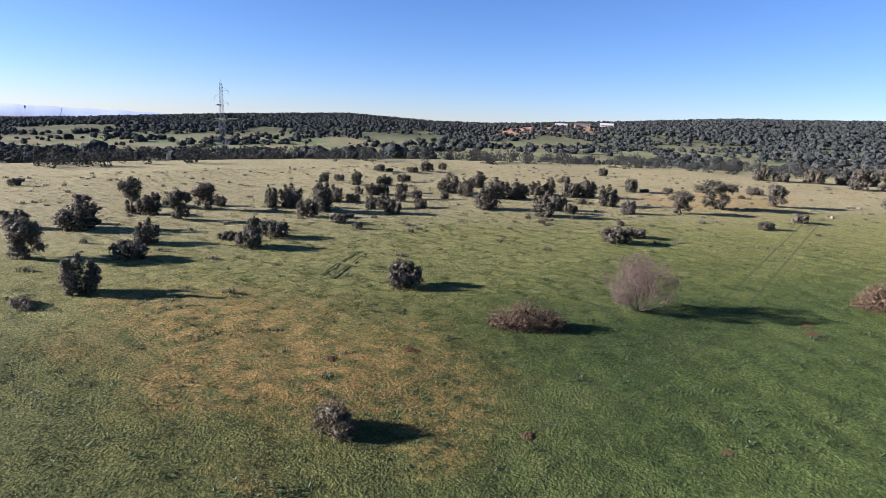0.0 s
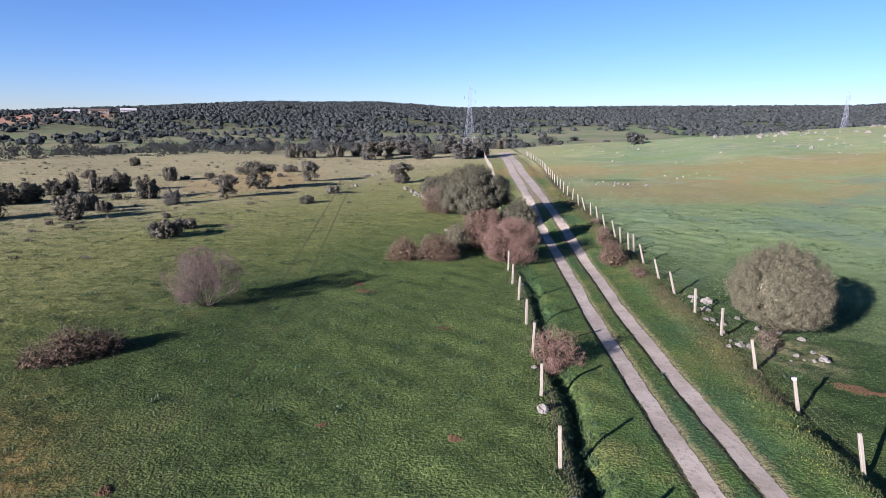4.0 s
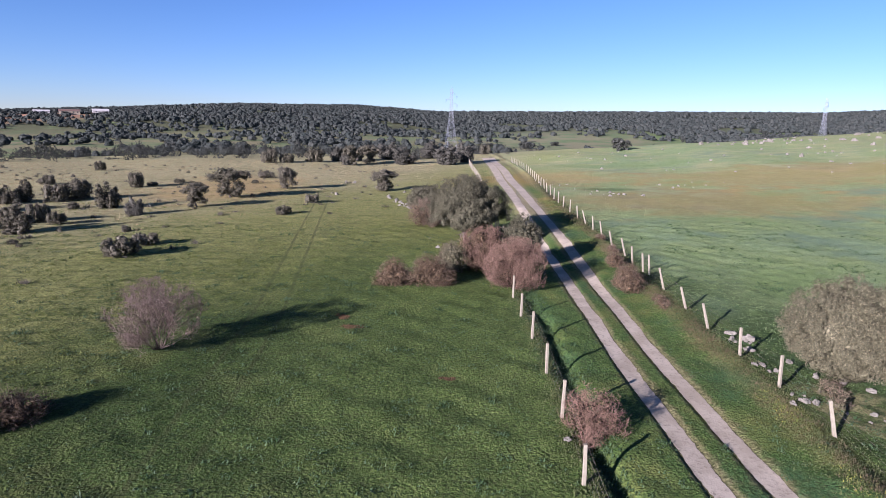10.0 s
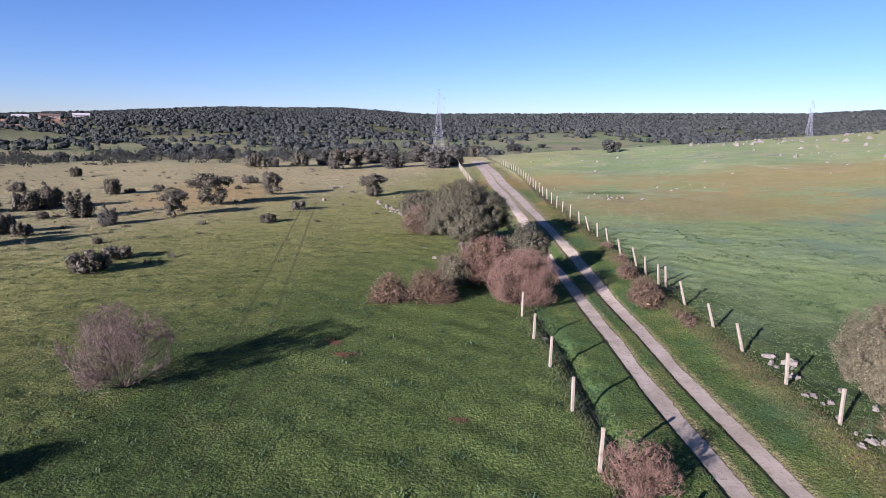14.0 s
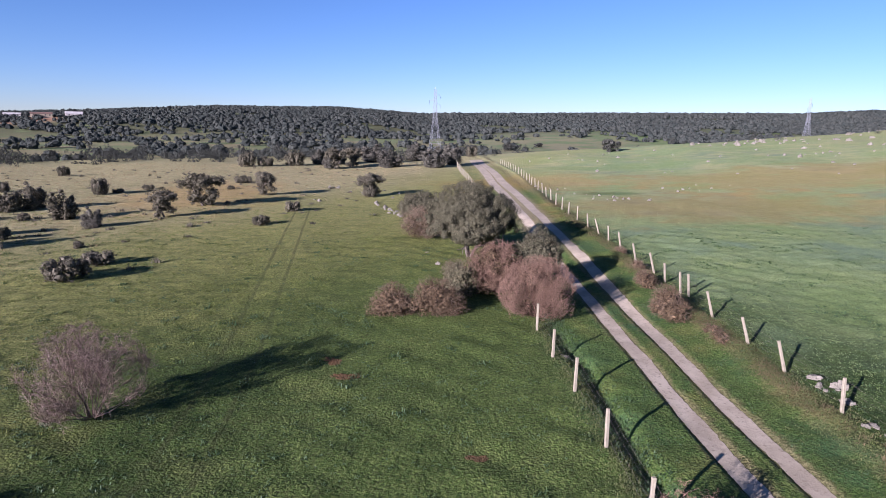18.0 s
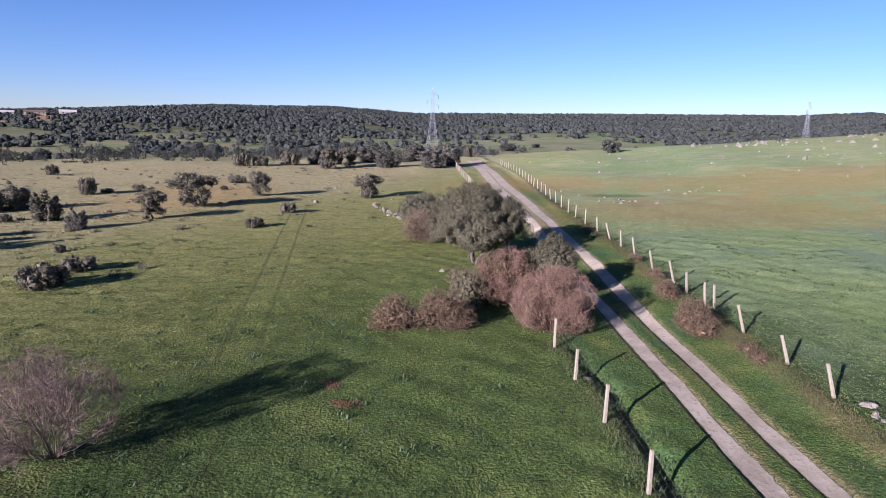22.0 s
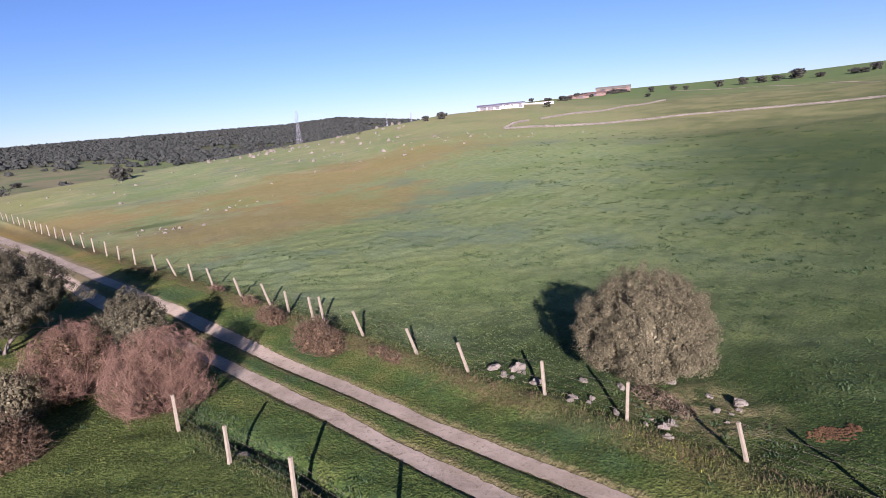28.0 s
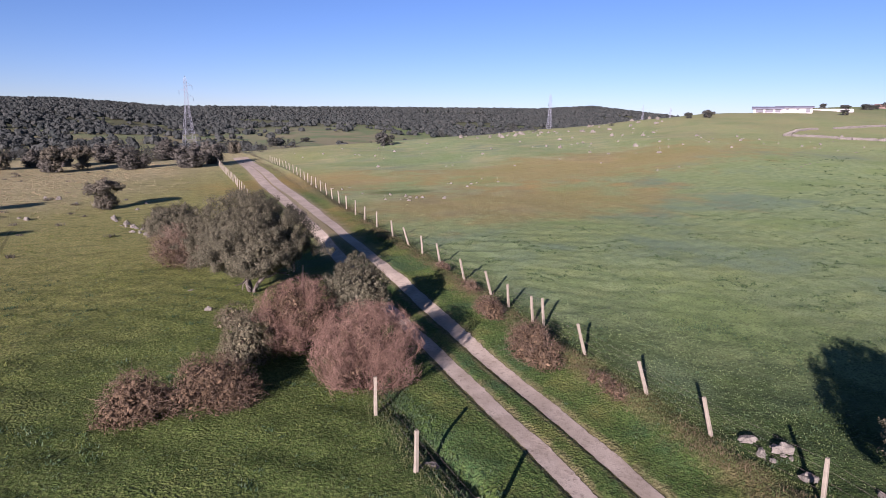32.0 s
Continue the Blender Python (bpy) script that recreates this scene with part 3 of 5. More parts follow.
def strip(name, left, right, y0, y1, step, material, lift, seed):
    """A ragged-edged band of ground between two lines x(y)."""
    g = np.random.default_rng(seed)
    ys = np.arange(y0, y1, step)
    l = left(ys) + 0.035 * waves(ys, 0 * ys, 3.7, seed) + 0.014 * waves(ys, 0 * ys, 0.9, seed + 3) + g.normal(0, 0.012, len(ys))
    r = right(ys) + 0.035 * waves(ys, 0 * ys, 4.3, seed + 9) + 0.014 * waves(ys, 0 * ys, 0.8, seed + 4) + g.normal(0, 0.012, len(ys))
    k = np.linspace(0, 1, 7)
    px = l[:, None] + (r - l)[:, None] * k
    py = np.repeat(ys[:, None], 7, 1)
    pz = height(px, py) + lift
    i = np.arange(len(ys) * 7).reshape(len(ys), 7)
    f = np.stack([i[:-1, :-1], i[:-1, 1:], i[1:, 1:], i[1:, :-1]], -1).reshape(-1, 4)
    return part(name, mesh_of(name, np.stack([px, py, pz], -1), f, material, True))


def half(y):
    return np.interp(y, [0, 50, 66, 80, 110, 160], [0.33, 0.36, 0.44, 0.56, 0.72, 0.85])


for side in (-1, 1):
    rut = strip("road", lambda y: road_x(y) + side * 0.87 - half(y), lambda y: road_x(y) + side * 0.87 + half(y), -60, 175, 0.14, TRACK, 0.025, 20 + side)
    tagged(rut, "bare pale earth wheel rut of the farm track", "track", "wheel ruts", "structure")

# ---- holm oaks and bushes ----
def heap(kind, w, h, rng):
    """Overlapping lobes that make up a crown of the given width and height."""
    out = []
    if kind == "bush":
        for i in range(9):
            a, d = i * 2.4 + rng.uniform(0, 0.8), w * (0.0 if i == 0 else rng.uniform(0.18, 0.36))
            s = w * rng.uniform(0.13, 0.21)
            top = h * rng.uniform(0.6, 1.0) * (1.0 - 0.9 * (d / w) ** 1.5)
            out.append((d * math.cos(a), d * math.sin(a), max(top * 0.5, 0.15), s, s, max(top * 0.5, 0.2)))
            out.append((d * math.cos(a) * 1.12, d * math.sin(a) * 1.12, max(top * 0.75, 0.2), s * 0.62, s * 0.62, s * 0.7))
        return out
    if kind == "shrub":
        for i in range(8):
            a, lean = i * 2.4 + rng.uniform(-0.5, 0.5), w * (0.06 if i == 0 else rng.uniform(0.20, 0.36))
            tall = h * (1.0 if i == 0 else rng.uniform(0.5, 0.98) * (1.08 - 0.5 * lean / w))
            for k, (z, r) in enumerate(((0.14, 0.80), (0.34, 1.0), (0.56, 1.0), (0.76, 0.85), (0.91, 0.5))):
                s = w * r * rng.uniform(0.125, 0.185)
                d = lean * (0.62 + 0.5 * z)
                out.append((d * math.cos(a) + rng.normal(0, 0.02 * w), d * math.sin(a) + rng.normal(0, 0.02 * w), min(tall * z, h - s * 0.5), s, s, s * rng.uniform(0.85, 1.25)))
        return out
    for i in range(13):
        a, s = i * 2.4 + rng.uniform(-0.5, 0.5), rng.uniform(0.11, 0.17) * w
        d = w * (0.0 if i == 0 else rng.uniform(0.14, 0.37))
        z = h * (0.93 - 1.7 * (d / w) ** 2 - 0.16 * rng.random())
        out.append((d * math.cos(a), d * math.sin(a), z - s * 0.6, s, s, s * 0.9))
    for i in range(13):
        a, s = rng.uniform(0, 2 * np.pi), rng.uniform(0.09, 0.15) * w
        z = rng.uniform(0.08, 0.62) * h
        d = w * np.interp(z / h, [0, 0.2, 0.46, 0.62], [0.29, 0.28, 0.18, 0.22]) * rng.uniform(0.4, 1.0)
        out.append((d * math.cos(a), d * math.sin(a), z, s, s, s))
    return out


def sprays(p, nrm, per, ball, rng):
    """Leaves gathered into small rounded sprays round each point."""
    k = np.repeat(np.arange(len(p)), per)
    r = ball * rng.uniform(0.6, 1.4, len(p))
    d = rng.normal(0, 1, (len(k), 3))
    d /= np.linalg.norm(d, axis=1, keepdims=True)
    q = p[k] + d * (r[k] * rng.uniform(0.55, 1.0, len(k)))[:, None]
    n = d + 0.7 * nrm[k] + (0, 0, 0.25) + rng.normal(0, 0.25, d.shape)
    return q, n / np.linalg.norm(n, axis=1, keepdims=True)


def crown_mesh(clumps, n, leaf, material, seed, inner=0.08, per=16, ball=None):
    rng = np.random.default_rng(seed)
    c = np.asarray(clumps, float)
    ball = ball or 0.30 * float(np.median(c[:, 3]))
    p, nrm = shell_points(clumps, max(12, n // per), rng, inner)
    q, qn = sprays(p, nrm, per, ball, rng)
    m = n // 4
    c = c[rng.integers(0, len(c), m)]
    d = rng.normal(0, 1, (m, 3))
    d /= np.linalg.norm(d, axis=1, keepdims=True)
    size = np.r_[np.full(len(q), leaf), np.full(m, leaf * 2.8)][:, None]
    v, f = leaf_quads(np.r_[q, c[:, :3] + d * c[:, 3:] * rng.uniform(0.45, 0.80, (m, 1))], np.r_[qn, d], size, rng)
    v[:, 2] = np.maximum(v[:, 2], 0.01)
    return mesh_of("crown", v, f, material)


def trunk_mesh(h, r, stems, seed, reach=0.5, spread=0.5):
    rng = np.random.default_rng(seed)
    soup, tips = Soup(), []
    for s in range(stems):
        a = rng.uniform(0, 6.28)
        d = (math.cos(a) * 0.35 * (stems > 1), math.sin(a) * 0.35 * (stems > 1), 1.0)
        limbs(soup, (0.12 * math.cos(a) * (stems > 1), 0.12 * math.sin(a) * (stems > 1), -0.08), d, h * reach, r, 2, rng, tips, spread, 7)
    return soup.mesh("trunk", BARK, True)


def plant(name, label, category, kind, w, h, n, leaf, material, seed, group="", stems=1):
    ob = thing(name, Matrix(), label, category, group)
    rng = np.random.default_rng(seed)
    part("trunk", trunk_mesh(h, 0.03 * h, stems, seed, 0.27, 0.4), ob)
    part("crown", crown_mesh(heap(kind, w, h, rng), n, leaf, material, seed + 1), ob)
    return ob


def stand(ob, rows, w0, h0, seed, tall=0.95):
    """Copies of the given plants at rows of x, y, width, height; the first ones are the plants themselves."""
    g = random.Random(seed)
    for i, (x, y, w, h) in enumerate(rows):
        m = pose(x, y, ground(x, y) - 0.06, 0, 0, g.uniform(0, 360)) @ Matrix.Diagonal((1.12 * w / w0, 1.12 * w / w0, tall * h / h0, 1))
        src = ob[i % len(ob)]
        if i < len(ob):
            src.matrix_basis = m
            src["used"] = 1
        else:
            copy = bpy.data.objects.new(src.name, None)
            scene.collection.objects.link(copy)
            copy.empty_display_size = 0.2
            copy.matrix_basis = m
            for key in ("label", "category", "group"):
                if key in src:
                    copy[key] = src[key]
            for child in src.children:
                c = child.copy()
                scene.collection.objects.link(c)
                c.parent = copy


BUSHES_NEAR = [
    (-39.8, 14.8, 2.1, 1.3), (-41.8, 23.4, 1.4, 0.7), (-38.2, 23.0, 2.0, 1.6), (-40.3, 26.9, 2.1, 1.5), (-44.8, 27.9, 1.1, 1.1), (-47.6, 36.2, 2.0, 1.8),
    (-42.5, 35.9, 1.5, 1.0), (-44.8, 39.4, 0.8, 0.5), (-39.1, 35.3, 0.7, 0.7), (-29.3, 52.1, 0.7, 0.5), (-32.2, 54.2, 0.6, 0.4), (-19.4, 48.1, 2.4, 1.5),
    (-19.4, 52.2, 2.0, 1.0), (-23.3, 58.2, 0.8, 0.6), (-11.5, 69.5, 1.7, 1.0), (-9.7, 78.6, 1.7, 1.2), (-43.7, 44.7, 1.9, 1.6), (-48.0, 47.5, 1.5, 1.5),
    (-45.3, 51.1, 1.6, 1.2), (-22.36, 23.3, 2.1, 1.5)]
BUSHES_FAR = [
    (-89.0, 22.6, 1.4, 1.0), (-94.3, 24.8, 1.1, 0.6), (-64.1, 14.2, 1.3, 0.5), (-55.1, 18.5, 1.2, 0.8), (-59.1, 23.7, 1.1, 1.1), (-58.0, 24.7, 2.1, 1.6),
    (-75.3, 61.7, 1.5, 1.5), (-75.6, 65.2, 1.5, 1.2), (-65.5, 65.6, 2.3, 1.6), (-69.0, 74.0, 2.2, 1.4), (-53.6, 48.0, 1.6, 1.1), (-58.7, 53.8, 1.2, 1.1),
    (-56.7, 56.6, 1.4, 1.4), (-56.8, 60.2, 1.6, 1.5), (-50.5, 53.2, 1.4, 1.3), (-51.1, 57.0, 1.5, 1.2), (-49.2, 60.5, 1.2, 1.1), (-84.0, 83.2, 2.3, 1.4),
    (-83.2, 85.2, 1.6, 0.7), (-80.3, 88.8, 2.1, 1.2), (-80.8, 93.8, 2.6, 1.9), (-82.5, 101.1, 1.8, 1.5)]
BUSHES_BACK = [
    (-33.4, 63.2, 1.8, 2.0), (-31.1, 61.8, 1.5, 1.2), (-50.0, 96.0, 2.1, 1.4), (-40.2, 79.4, 2.4, 2.3), (-34.9, 72.7, 1.1, 0.8), (-56.5, 126.8, 1.9, 1.9),
    (-37.8, 96.6, 2.2, 2.4), (-36.3, 98.9, 1.6, 0.6), (-22.0, 112.9, 2.7, 1.3), (-33.6, 102.9, 1.5, 0.8), (-21.5, 101.5, 1.0, 0.6), (-25.2, 152.1, 3.2, 2.2),
    (-19.1, 156.2, 4.2, 3.3), (-29.1, 151.1, 4.1, 3.2), (-1.2, 93.9, 1.8, 1.4), (28.4, 190.1, 3.5, 3.2)]
YOUNG_OAKS = [
    (-56.8, 13.2, 2.0, 1.8), (-33.4, 9.2, 2.2, 2.5), (-44.2, 18.1, 2.0, 2.3), (-53.3, 16.5, 4.0, 3.3), (-64.1, 28.2, 1.8, 1.5), (-59.6, 33.4, 1.8, 1.5),
    (-55.4, 37.2, 2.0, 2.8), (-54.1, 39.0, 2.9, 3.0), (-49.7, 39.8, 3.2, 3.9), (-55.2, 46.4, 2.1, 2.4), (-68.5, 62.4, 2.3, 2.7), (-48.0, 45.5, 1.7, 2.0),
    (-57.2, 55.0, 2.3, 1.9), (-53.1, 66.5, 3.7, 3.2), (-49.5, 65.4, 2.4, 2.9), (-55.2, 76.1, 3.7, 2.9), (-39.6, 57.1, 3.7, 3.7), (-45.2, 67.4, 3.2, 3.3),
    (-43.3, 69.5, 3.4, 3.1), (-44.2, 76.6, 3.1, 2.4), (-43.2, 78.7, 2.3, 3.0), (-32.0, 57.3, 2.9, 3.3), (-38.8, 81.7, 3.7, 3.4), (-31.4, 73.3, 3.1, 3.3)]
EDGE_OAKS = [
    (-26.6, 68.1, 2.2, 2.7), (-10.4, 149.7, 3.8, 4.6), (3.3, 151.3, 6.0, 5.4), (13.4, 149.5, 7.7, 6.2), (-13.9, 161.4, 4.2, 4.7), (11.7, 185.9, 8.8, 6.4),
    (-0.5, 172.8, 9.2, 6.1), (18.4, 158.8, 6.1, 6.3)]
UMBRELLA_OAKS = [
    (-44.1, 9.9, 3.0, 3.4), (-64.2, 26.0, 2.6, 3.5), (-53.1, 25.4, 2.6, 3.5), (-57.6, 30.7, 2.8, 3.5), (-22.0, 74.0, 3.2, 3.3), (-20.4, 82.6, 5.2, 4.7),
    (-15.3, 93.8, 3.5, 3.9), (-9.5, 149.9, 5.4, 5.4), (-1.0, 94.6, 4.2, 4.0), (-5.7, 156.3, 5.4, 5.6)]

bush = [plant("oak_bush", "low rounded grey-green holm oak bush on the pasture", "bush", "bush", 2.0, 1.5, 3400, 0.045, OAK_LEAF, 100 + i, "oak bushes", 2) for i in range(3)]
stand(bush, BUSHES_NEAR + BUSHES_FAR + BUSHES_BACK, 2.0, 1.5, 1, 1.25)
young = [plant("young_oak", "bushy young holm oak, dark grey-green down to the ground", "tree", "shrub", 3.0, 3.2, 6500, 0.052, OAK_LEAF, 120 + i, "young oaks", 2) for i in range(4)]
stand(young, YOUNG_OAKS, 3.0, 3.2, 2)
edge = [plant("holm_oak", "grey-green holm oak at the end of the dry plain", "tree", "shrub", 3.0, 3.2, 7500, 0.05, HAZY_LEAF, 130 + i, "edge oaks", 2) for i in range(3)]
stand(edge, [(x, y, w, h * 0.86) for x, y, w, h in EDGE_OAKS], 3.0, 3.2, 5)
umbrella = [plant("holm_oak", "holm oak with a flat crown above a leafy skirt", "tree", "umbrella", 3.5, 3.9, 6500, 0.056, OAK_LEAF, 140 + i, "flat-crowned oaks", 1) for i in range(3)]
stand(umbrella, UMBRELLA_OAKS, 3.5, 3.9, 3)


def dome(w, d, h, low, count, size, rng, bulge=1.0):
    """Clumps over a rounded crown that starts at the height low."""
    out = []
    for _ in range(count):
        a, e = rng.uniform(0, 2 * np.pi), math.asin(rng.uniform(-0.75, 1.0))
        k = rng.uniform(0.55, 1.0) ** 0.5
        s = size * rng.uniform(0.7, 1.3)
        out.append((math.cos(a) * math.cos(e) * (w / 2 - s) * k, math.sin(a) * math.cos(e) * (d / 2 - s) * k,
                    max(low + s * 0.6, low + (h - low) * (0.38 + 0.55 * math.sin(e) * k * bulge)), s, s, s * 0.85))
    return out


def spray_crown(w, d, h, low, clusters, per, leaf, spread, material, seed, lumpy=1.0):
    """A crown of many small leaf sprays over a lumpy dome, with a loose dark filling behind them."""
    rng = np.random.default_rng(seed)
    n = int(clusters)
    out = rng.normal(0, 1, (n * 2, 3))
    out /= np.linalg.norm(out, axis=1, keepdims=True)
    out = out[out[:, 2] > -0.62][:n]
    n = len(out)
    off = Vector(rng.uniform(0, 30, 3))
    lump = np.array([1 + lumpy * 0.30 * noise.noise(Vector(o) * 1.8 + off) + 0.22 * lumpy * noise.noise(Vector(o) * 4.5 + off) for o in out])
    mid, half = low + (h - low) * 0.42, np.array([w / 2, d / 2, (h - low) * 0.58])
    lower = np.where(out[:, 2:] < 0, 0.72, 1.0)
    c = out * half * (lump * rng.uniform(0.84, 1.0, n))[:, None] * np.c_[np.ones((n, 2)), lower] * 0.96
    up = out * 0.6 + (0, 0, 0.6)
    up /= np.linalg.norm(up, axis=1, keepdims=True)
    size = 1.35 * spread * rng.uniform(0.6, 1.4, n)
    k = np.repeat(np.arange(n), per)
    ball = rng.normal(0, 1, (len(k), 3))
    ball /= np.linalg.norm(ball, axis=1, keepdims=True)
    stretch = 1.0 + 0.5 * np.abs((ball * up[k]).sum(1))
    p = c[k] + ball * (size[k] * stretch * rng.uniform(0.5, 1.0, len(k)))[:, None]
    nrm = ball + 0.6 * up[k] + rng.normal(0, 0.25, (len(k), 3))
    m = len(k) // 4
    o2 = rng.normal(0, 1, (m, 3))
    o2 /= np.linalg.norm(o2, axis=1, keepdims=True)
    fill = o2 * half * rng.uniform(0.55, 0.80, (m, 1)) * 0.95
    p = np.concatenate([p, fill]) + (0, 0, mid)
    nrm = np.concatenate([nrm, o2])
    nrm /= np.linalg.norm(nrm, axis=1, keepdims=True)
    keep = p[:, 2] > 0.08
    sizes = np.where(np.arange(len(p)) < len(k), leaf, leaf * 2.4)[keep][:, None]
    v, f = leaf_quads(p[keep], nrm[keep], sizes, rng)
    v[:, 2] = np.maximum(v[:, 2], 0.02)
    return mesh_of("crown", v, f, material)


def big_oak(name, label, x, y, turn, w, d, h, low, clusters, per, leaf, spread, material, stems, seed, lumpy=1.0):
    ob = thing(name, pose(x, y, ground(x, y), 0, 0, turn), label, "tree")
    part("trunk", trunk_mesh(h, 0.11, stems, seed, 0.25, 0.4), ob, "grey fissured bark trunk")
    part("crown", spray_crown(w, d, h, low, clusters, per, leaf, spread, material, seed + 1, lumpy), ob)
    return ob


big_oak("holm_oak", "round grey-green holm oak with a short trunk behind the fence", 18.4, 24.6, 0, 4.5, 4.8, 4.4, 0.3, 640, 130, 0.030, 0.145, OAK_LEAF_GREY, 2, 201, 0.5)
big_oak("holm_oak", "broad dark holm oak with pale trunks by the track", 6.65, 53.6, 0, 6.8, 8.0, 5.5, 1.0, 900, 110, 0.040, 0.165, OAK_LEAF_MID, 5, 211, 1.2)
big_oak("holm_oak", "small grey-green holm oak rising from the hedge", 9.3, 43.8, 0, 2.9, 2.7, 3.7, 0.8, 420, 46, 0.042, 0.105, OAK_LEAF_MID, 2, 221)
big_oak("holm_oak", "small holm oak above reddish scrub in the hedge", 3.9, 66.5, 0, 4.3, 3.7, 3.5, 1.0, 500, 44, 0.052, 0.14, OAK_LEAF_MID, 2, 231)


# ---- bare and reddish shrubs ----
def offshoots(p, q, count, reach, wild, rng):
    """Bent twigs that leave the pieces p-q, as pieces again."""
    k = rng.integers(0, len(p), count)
    way = (q - p)[k]
    way = way / (np.linalg.norm(way, axis=1, keepdims=True) + 1e-9)
    a = p[k] + (q - p)[k] * rng.uniform(0, 1.0, (count, 1))
    out, step = [], reach * rng.uniform(0.5, 1.0, (count, 1)) / 2
    way = way + rng.normal(0, wild, way.shape) + (0, 0, 0.10)
    for _ in range(2):
        way = way / np.linalg.norm(way, axis=1, keepdims=True)
        b = a + way * step
        out.append((a, b))
        a, way = b, way + rng.normal(0, 0.30, way.shape)
    return np.concatenate([o[0] for o in out]), np.concatenate([o[1] for o in out])


def bare_shrub_mesh(w, d, h, stems, twigs, material, seed, thick=0.011):
    """Leafless stems that wander out of one root and fork into ever finer twigs."""
    rng = np.random.default_rng(seed)
    ang, tilt = rng.uniform(0, 2 * np.pi, stems), np.radians(rng.uniform(3, 80, stems))
    a = np.stack([np.cos(ang) * w * 0.05, np.sin(ang) * d * 0.05, 0 * ang], 1) * rng.random((stems, 1))
    way = np.stack([np.cos(ang) * np.sin(tilt) * w, np.sin(ang) * np.sin(tilt) * d, np.cos(tilt) * h * 1.6], 1)
    way /= np.linalg.norm(way, axis=1, keepdims=True)
    size = rng.uniform(0.65, 1.0, (stems, 1)) * (0.5 * w * np.sin(tilt) + h * np.cos(tilt))[:, None] / 5
    level = []
    for s in range(5):
        b = a + way * size
        level.append((a, b))
        a, way = b, way + rng.normal(0, 0.20, way.shape) + (0, 0, 0.05)
        way /= np.linalg.norm(way, axis=1, keepdims=True)

    def held(v):
        """Draws what strays outside the rounded outline of the shrub back towards it."""
        v = v - (0, 0, 0.46 * h)
        e = np.linalg.norm(v / (w * 0.5, d * 0.5, 0.54 * h), axis=1, keepdims=True)
        v = np.where(e > 0.9, v * (0.9 + 0.35 * (e - 0.9)) / np.maximum(e, 0.1), v) + (0, 0, 0.46 * h)
        v[:, 2] = np.maximum(v[:, 2], 0.01)
        return v

    soup = Soup()
    for s, (p, q) in enumerate(level):
        for _ in range(2):
            ribbons(soup, held(p), held(q), thick * (2.4 - 0.35 * s), rng)
    branches, soup = soup.mesh("stem", material), Soup()
    p, q = np.concatenate([v[0] for v in level[1:]]), np.concatenate([v[1] for v in level[1:]])
    for count, reach, wild, fine in ((twigs // 18, 0.30, 0.50, 1.0), (twigs // 4, 0.17, 0.55, 0.6), (twigs, 0.10, 0.6, 0.42), (twigs, 0.055, 0.7, 0.34)):
        p, q = offshoots(p, q, count, reach * h, wild, rng)
        ribbons(soup, held(p), held(q), thick * fine, rng)
    return branches, soup.mesh("twig_crown", material)


def bare_shrub(name, label, x, y, turn, w, d, h, stems, twigs, material, seed, thick=0.011, leaves=0):
    ob = thing(name, pose(x, y, ground(x, y) - 0.03, 0, 0, turn), label, "shrub")
    branches, twig_crown = bare_shrub_mesh(w, d, h, stems, twigs, material, seed, thick)
    part("stem", branches, ob)
    part("twig_crown", twig_crown, ob)
    if leaves:
        rng = np.random.default_rng(seed + 7)
        part("foliage", crown_mesh(dome(w * 0.94, d * 0.94, h * 0.95, 0.05, 40, 0.13 * w, rng), leaves, 0.026, BRAMBLE_LEAF, seed + 8, 0.3), ob)
    return ob


def bramble(name, label, x, y, turn, w, d, h, canes, leaves, seed, material=None):
    ob = thing(name, pose(x, y, ground(x, y) - 0.03, 0, 0, turn), label, "bramble")
    rng = np.random.default_rng(seed)
    clumps = []
    for _ in range(int(18 + 6 * w)):
        a, k = rng.uniform(0, 6.28), math.sqrt(rng.random())
        s = h * rng.uniform(0.22, 0.38)
        clumps.append((math.cos(a) * k * (w / 2 - s), math.sin(a) * k * (d / 2 - s), max(0.1, h * (0.78 - 0.5 * k * k) * rng.uniform(0.5, 1.0) - 0.1), s, s, s))
    part("foliage", crown_mesh(clumps, int(leaves * 1.5), 0.030, material or BRAMBLE_LEAF, seed + 1, 0.15, 12, 0.10), ob)
    soup = Soup()
    p, nrm = shell_points(clumps, canes, rng, 0.2)
    p[:, 2] = np.maximum(p[:, 2], 0.02)
    q = p + (nrm * 0.7 + rng.normal(0, 0.6, p.shape)) * min(0.17, 0.2 * h)
    q[:, 2] = np.maximum(q[:, 2], 0.01)
    ribbons(soup, p, q, 0.0045, rng)
    part("twig_thicket", soup.mesh("twig_thicket", TWIG_BROWN), ob)
    return ob


bare_shrub("bare_shrub", "leafless greyish-pink hawthorn shrub in the meadow", -9.75, 28.9, 0, 4.0, 3.8, 3.2, 26, 8000, TWIG_GREY, 301, 0.0085)
bare_shrub("bare_shrub", "leafless reddish shrub against the meadow fence posts", 6.95, 20.9, 0, 2.3, 2.0, 1.95, 40, 6000, TWIG_RED, 302, 0.006, 1500)
bare_shrub("bare_shrub", "dense pinkish leafless shrub at the end of the hedge", 7.9, 38.9, 0, 3.9, 3.5, 3.2, 80, 21000, TWIG_RED, 303, 0.0075, 3000)
bare_shrub("bare_shrub", "rusty-red leafless shrub with some old leaves in the hedge", 6.75, 43.6, 0, 3.7, 4.0, 3.2, 70, 13000, TWIG_RED, 304, 0.008, 16000)
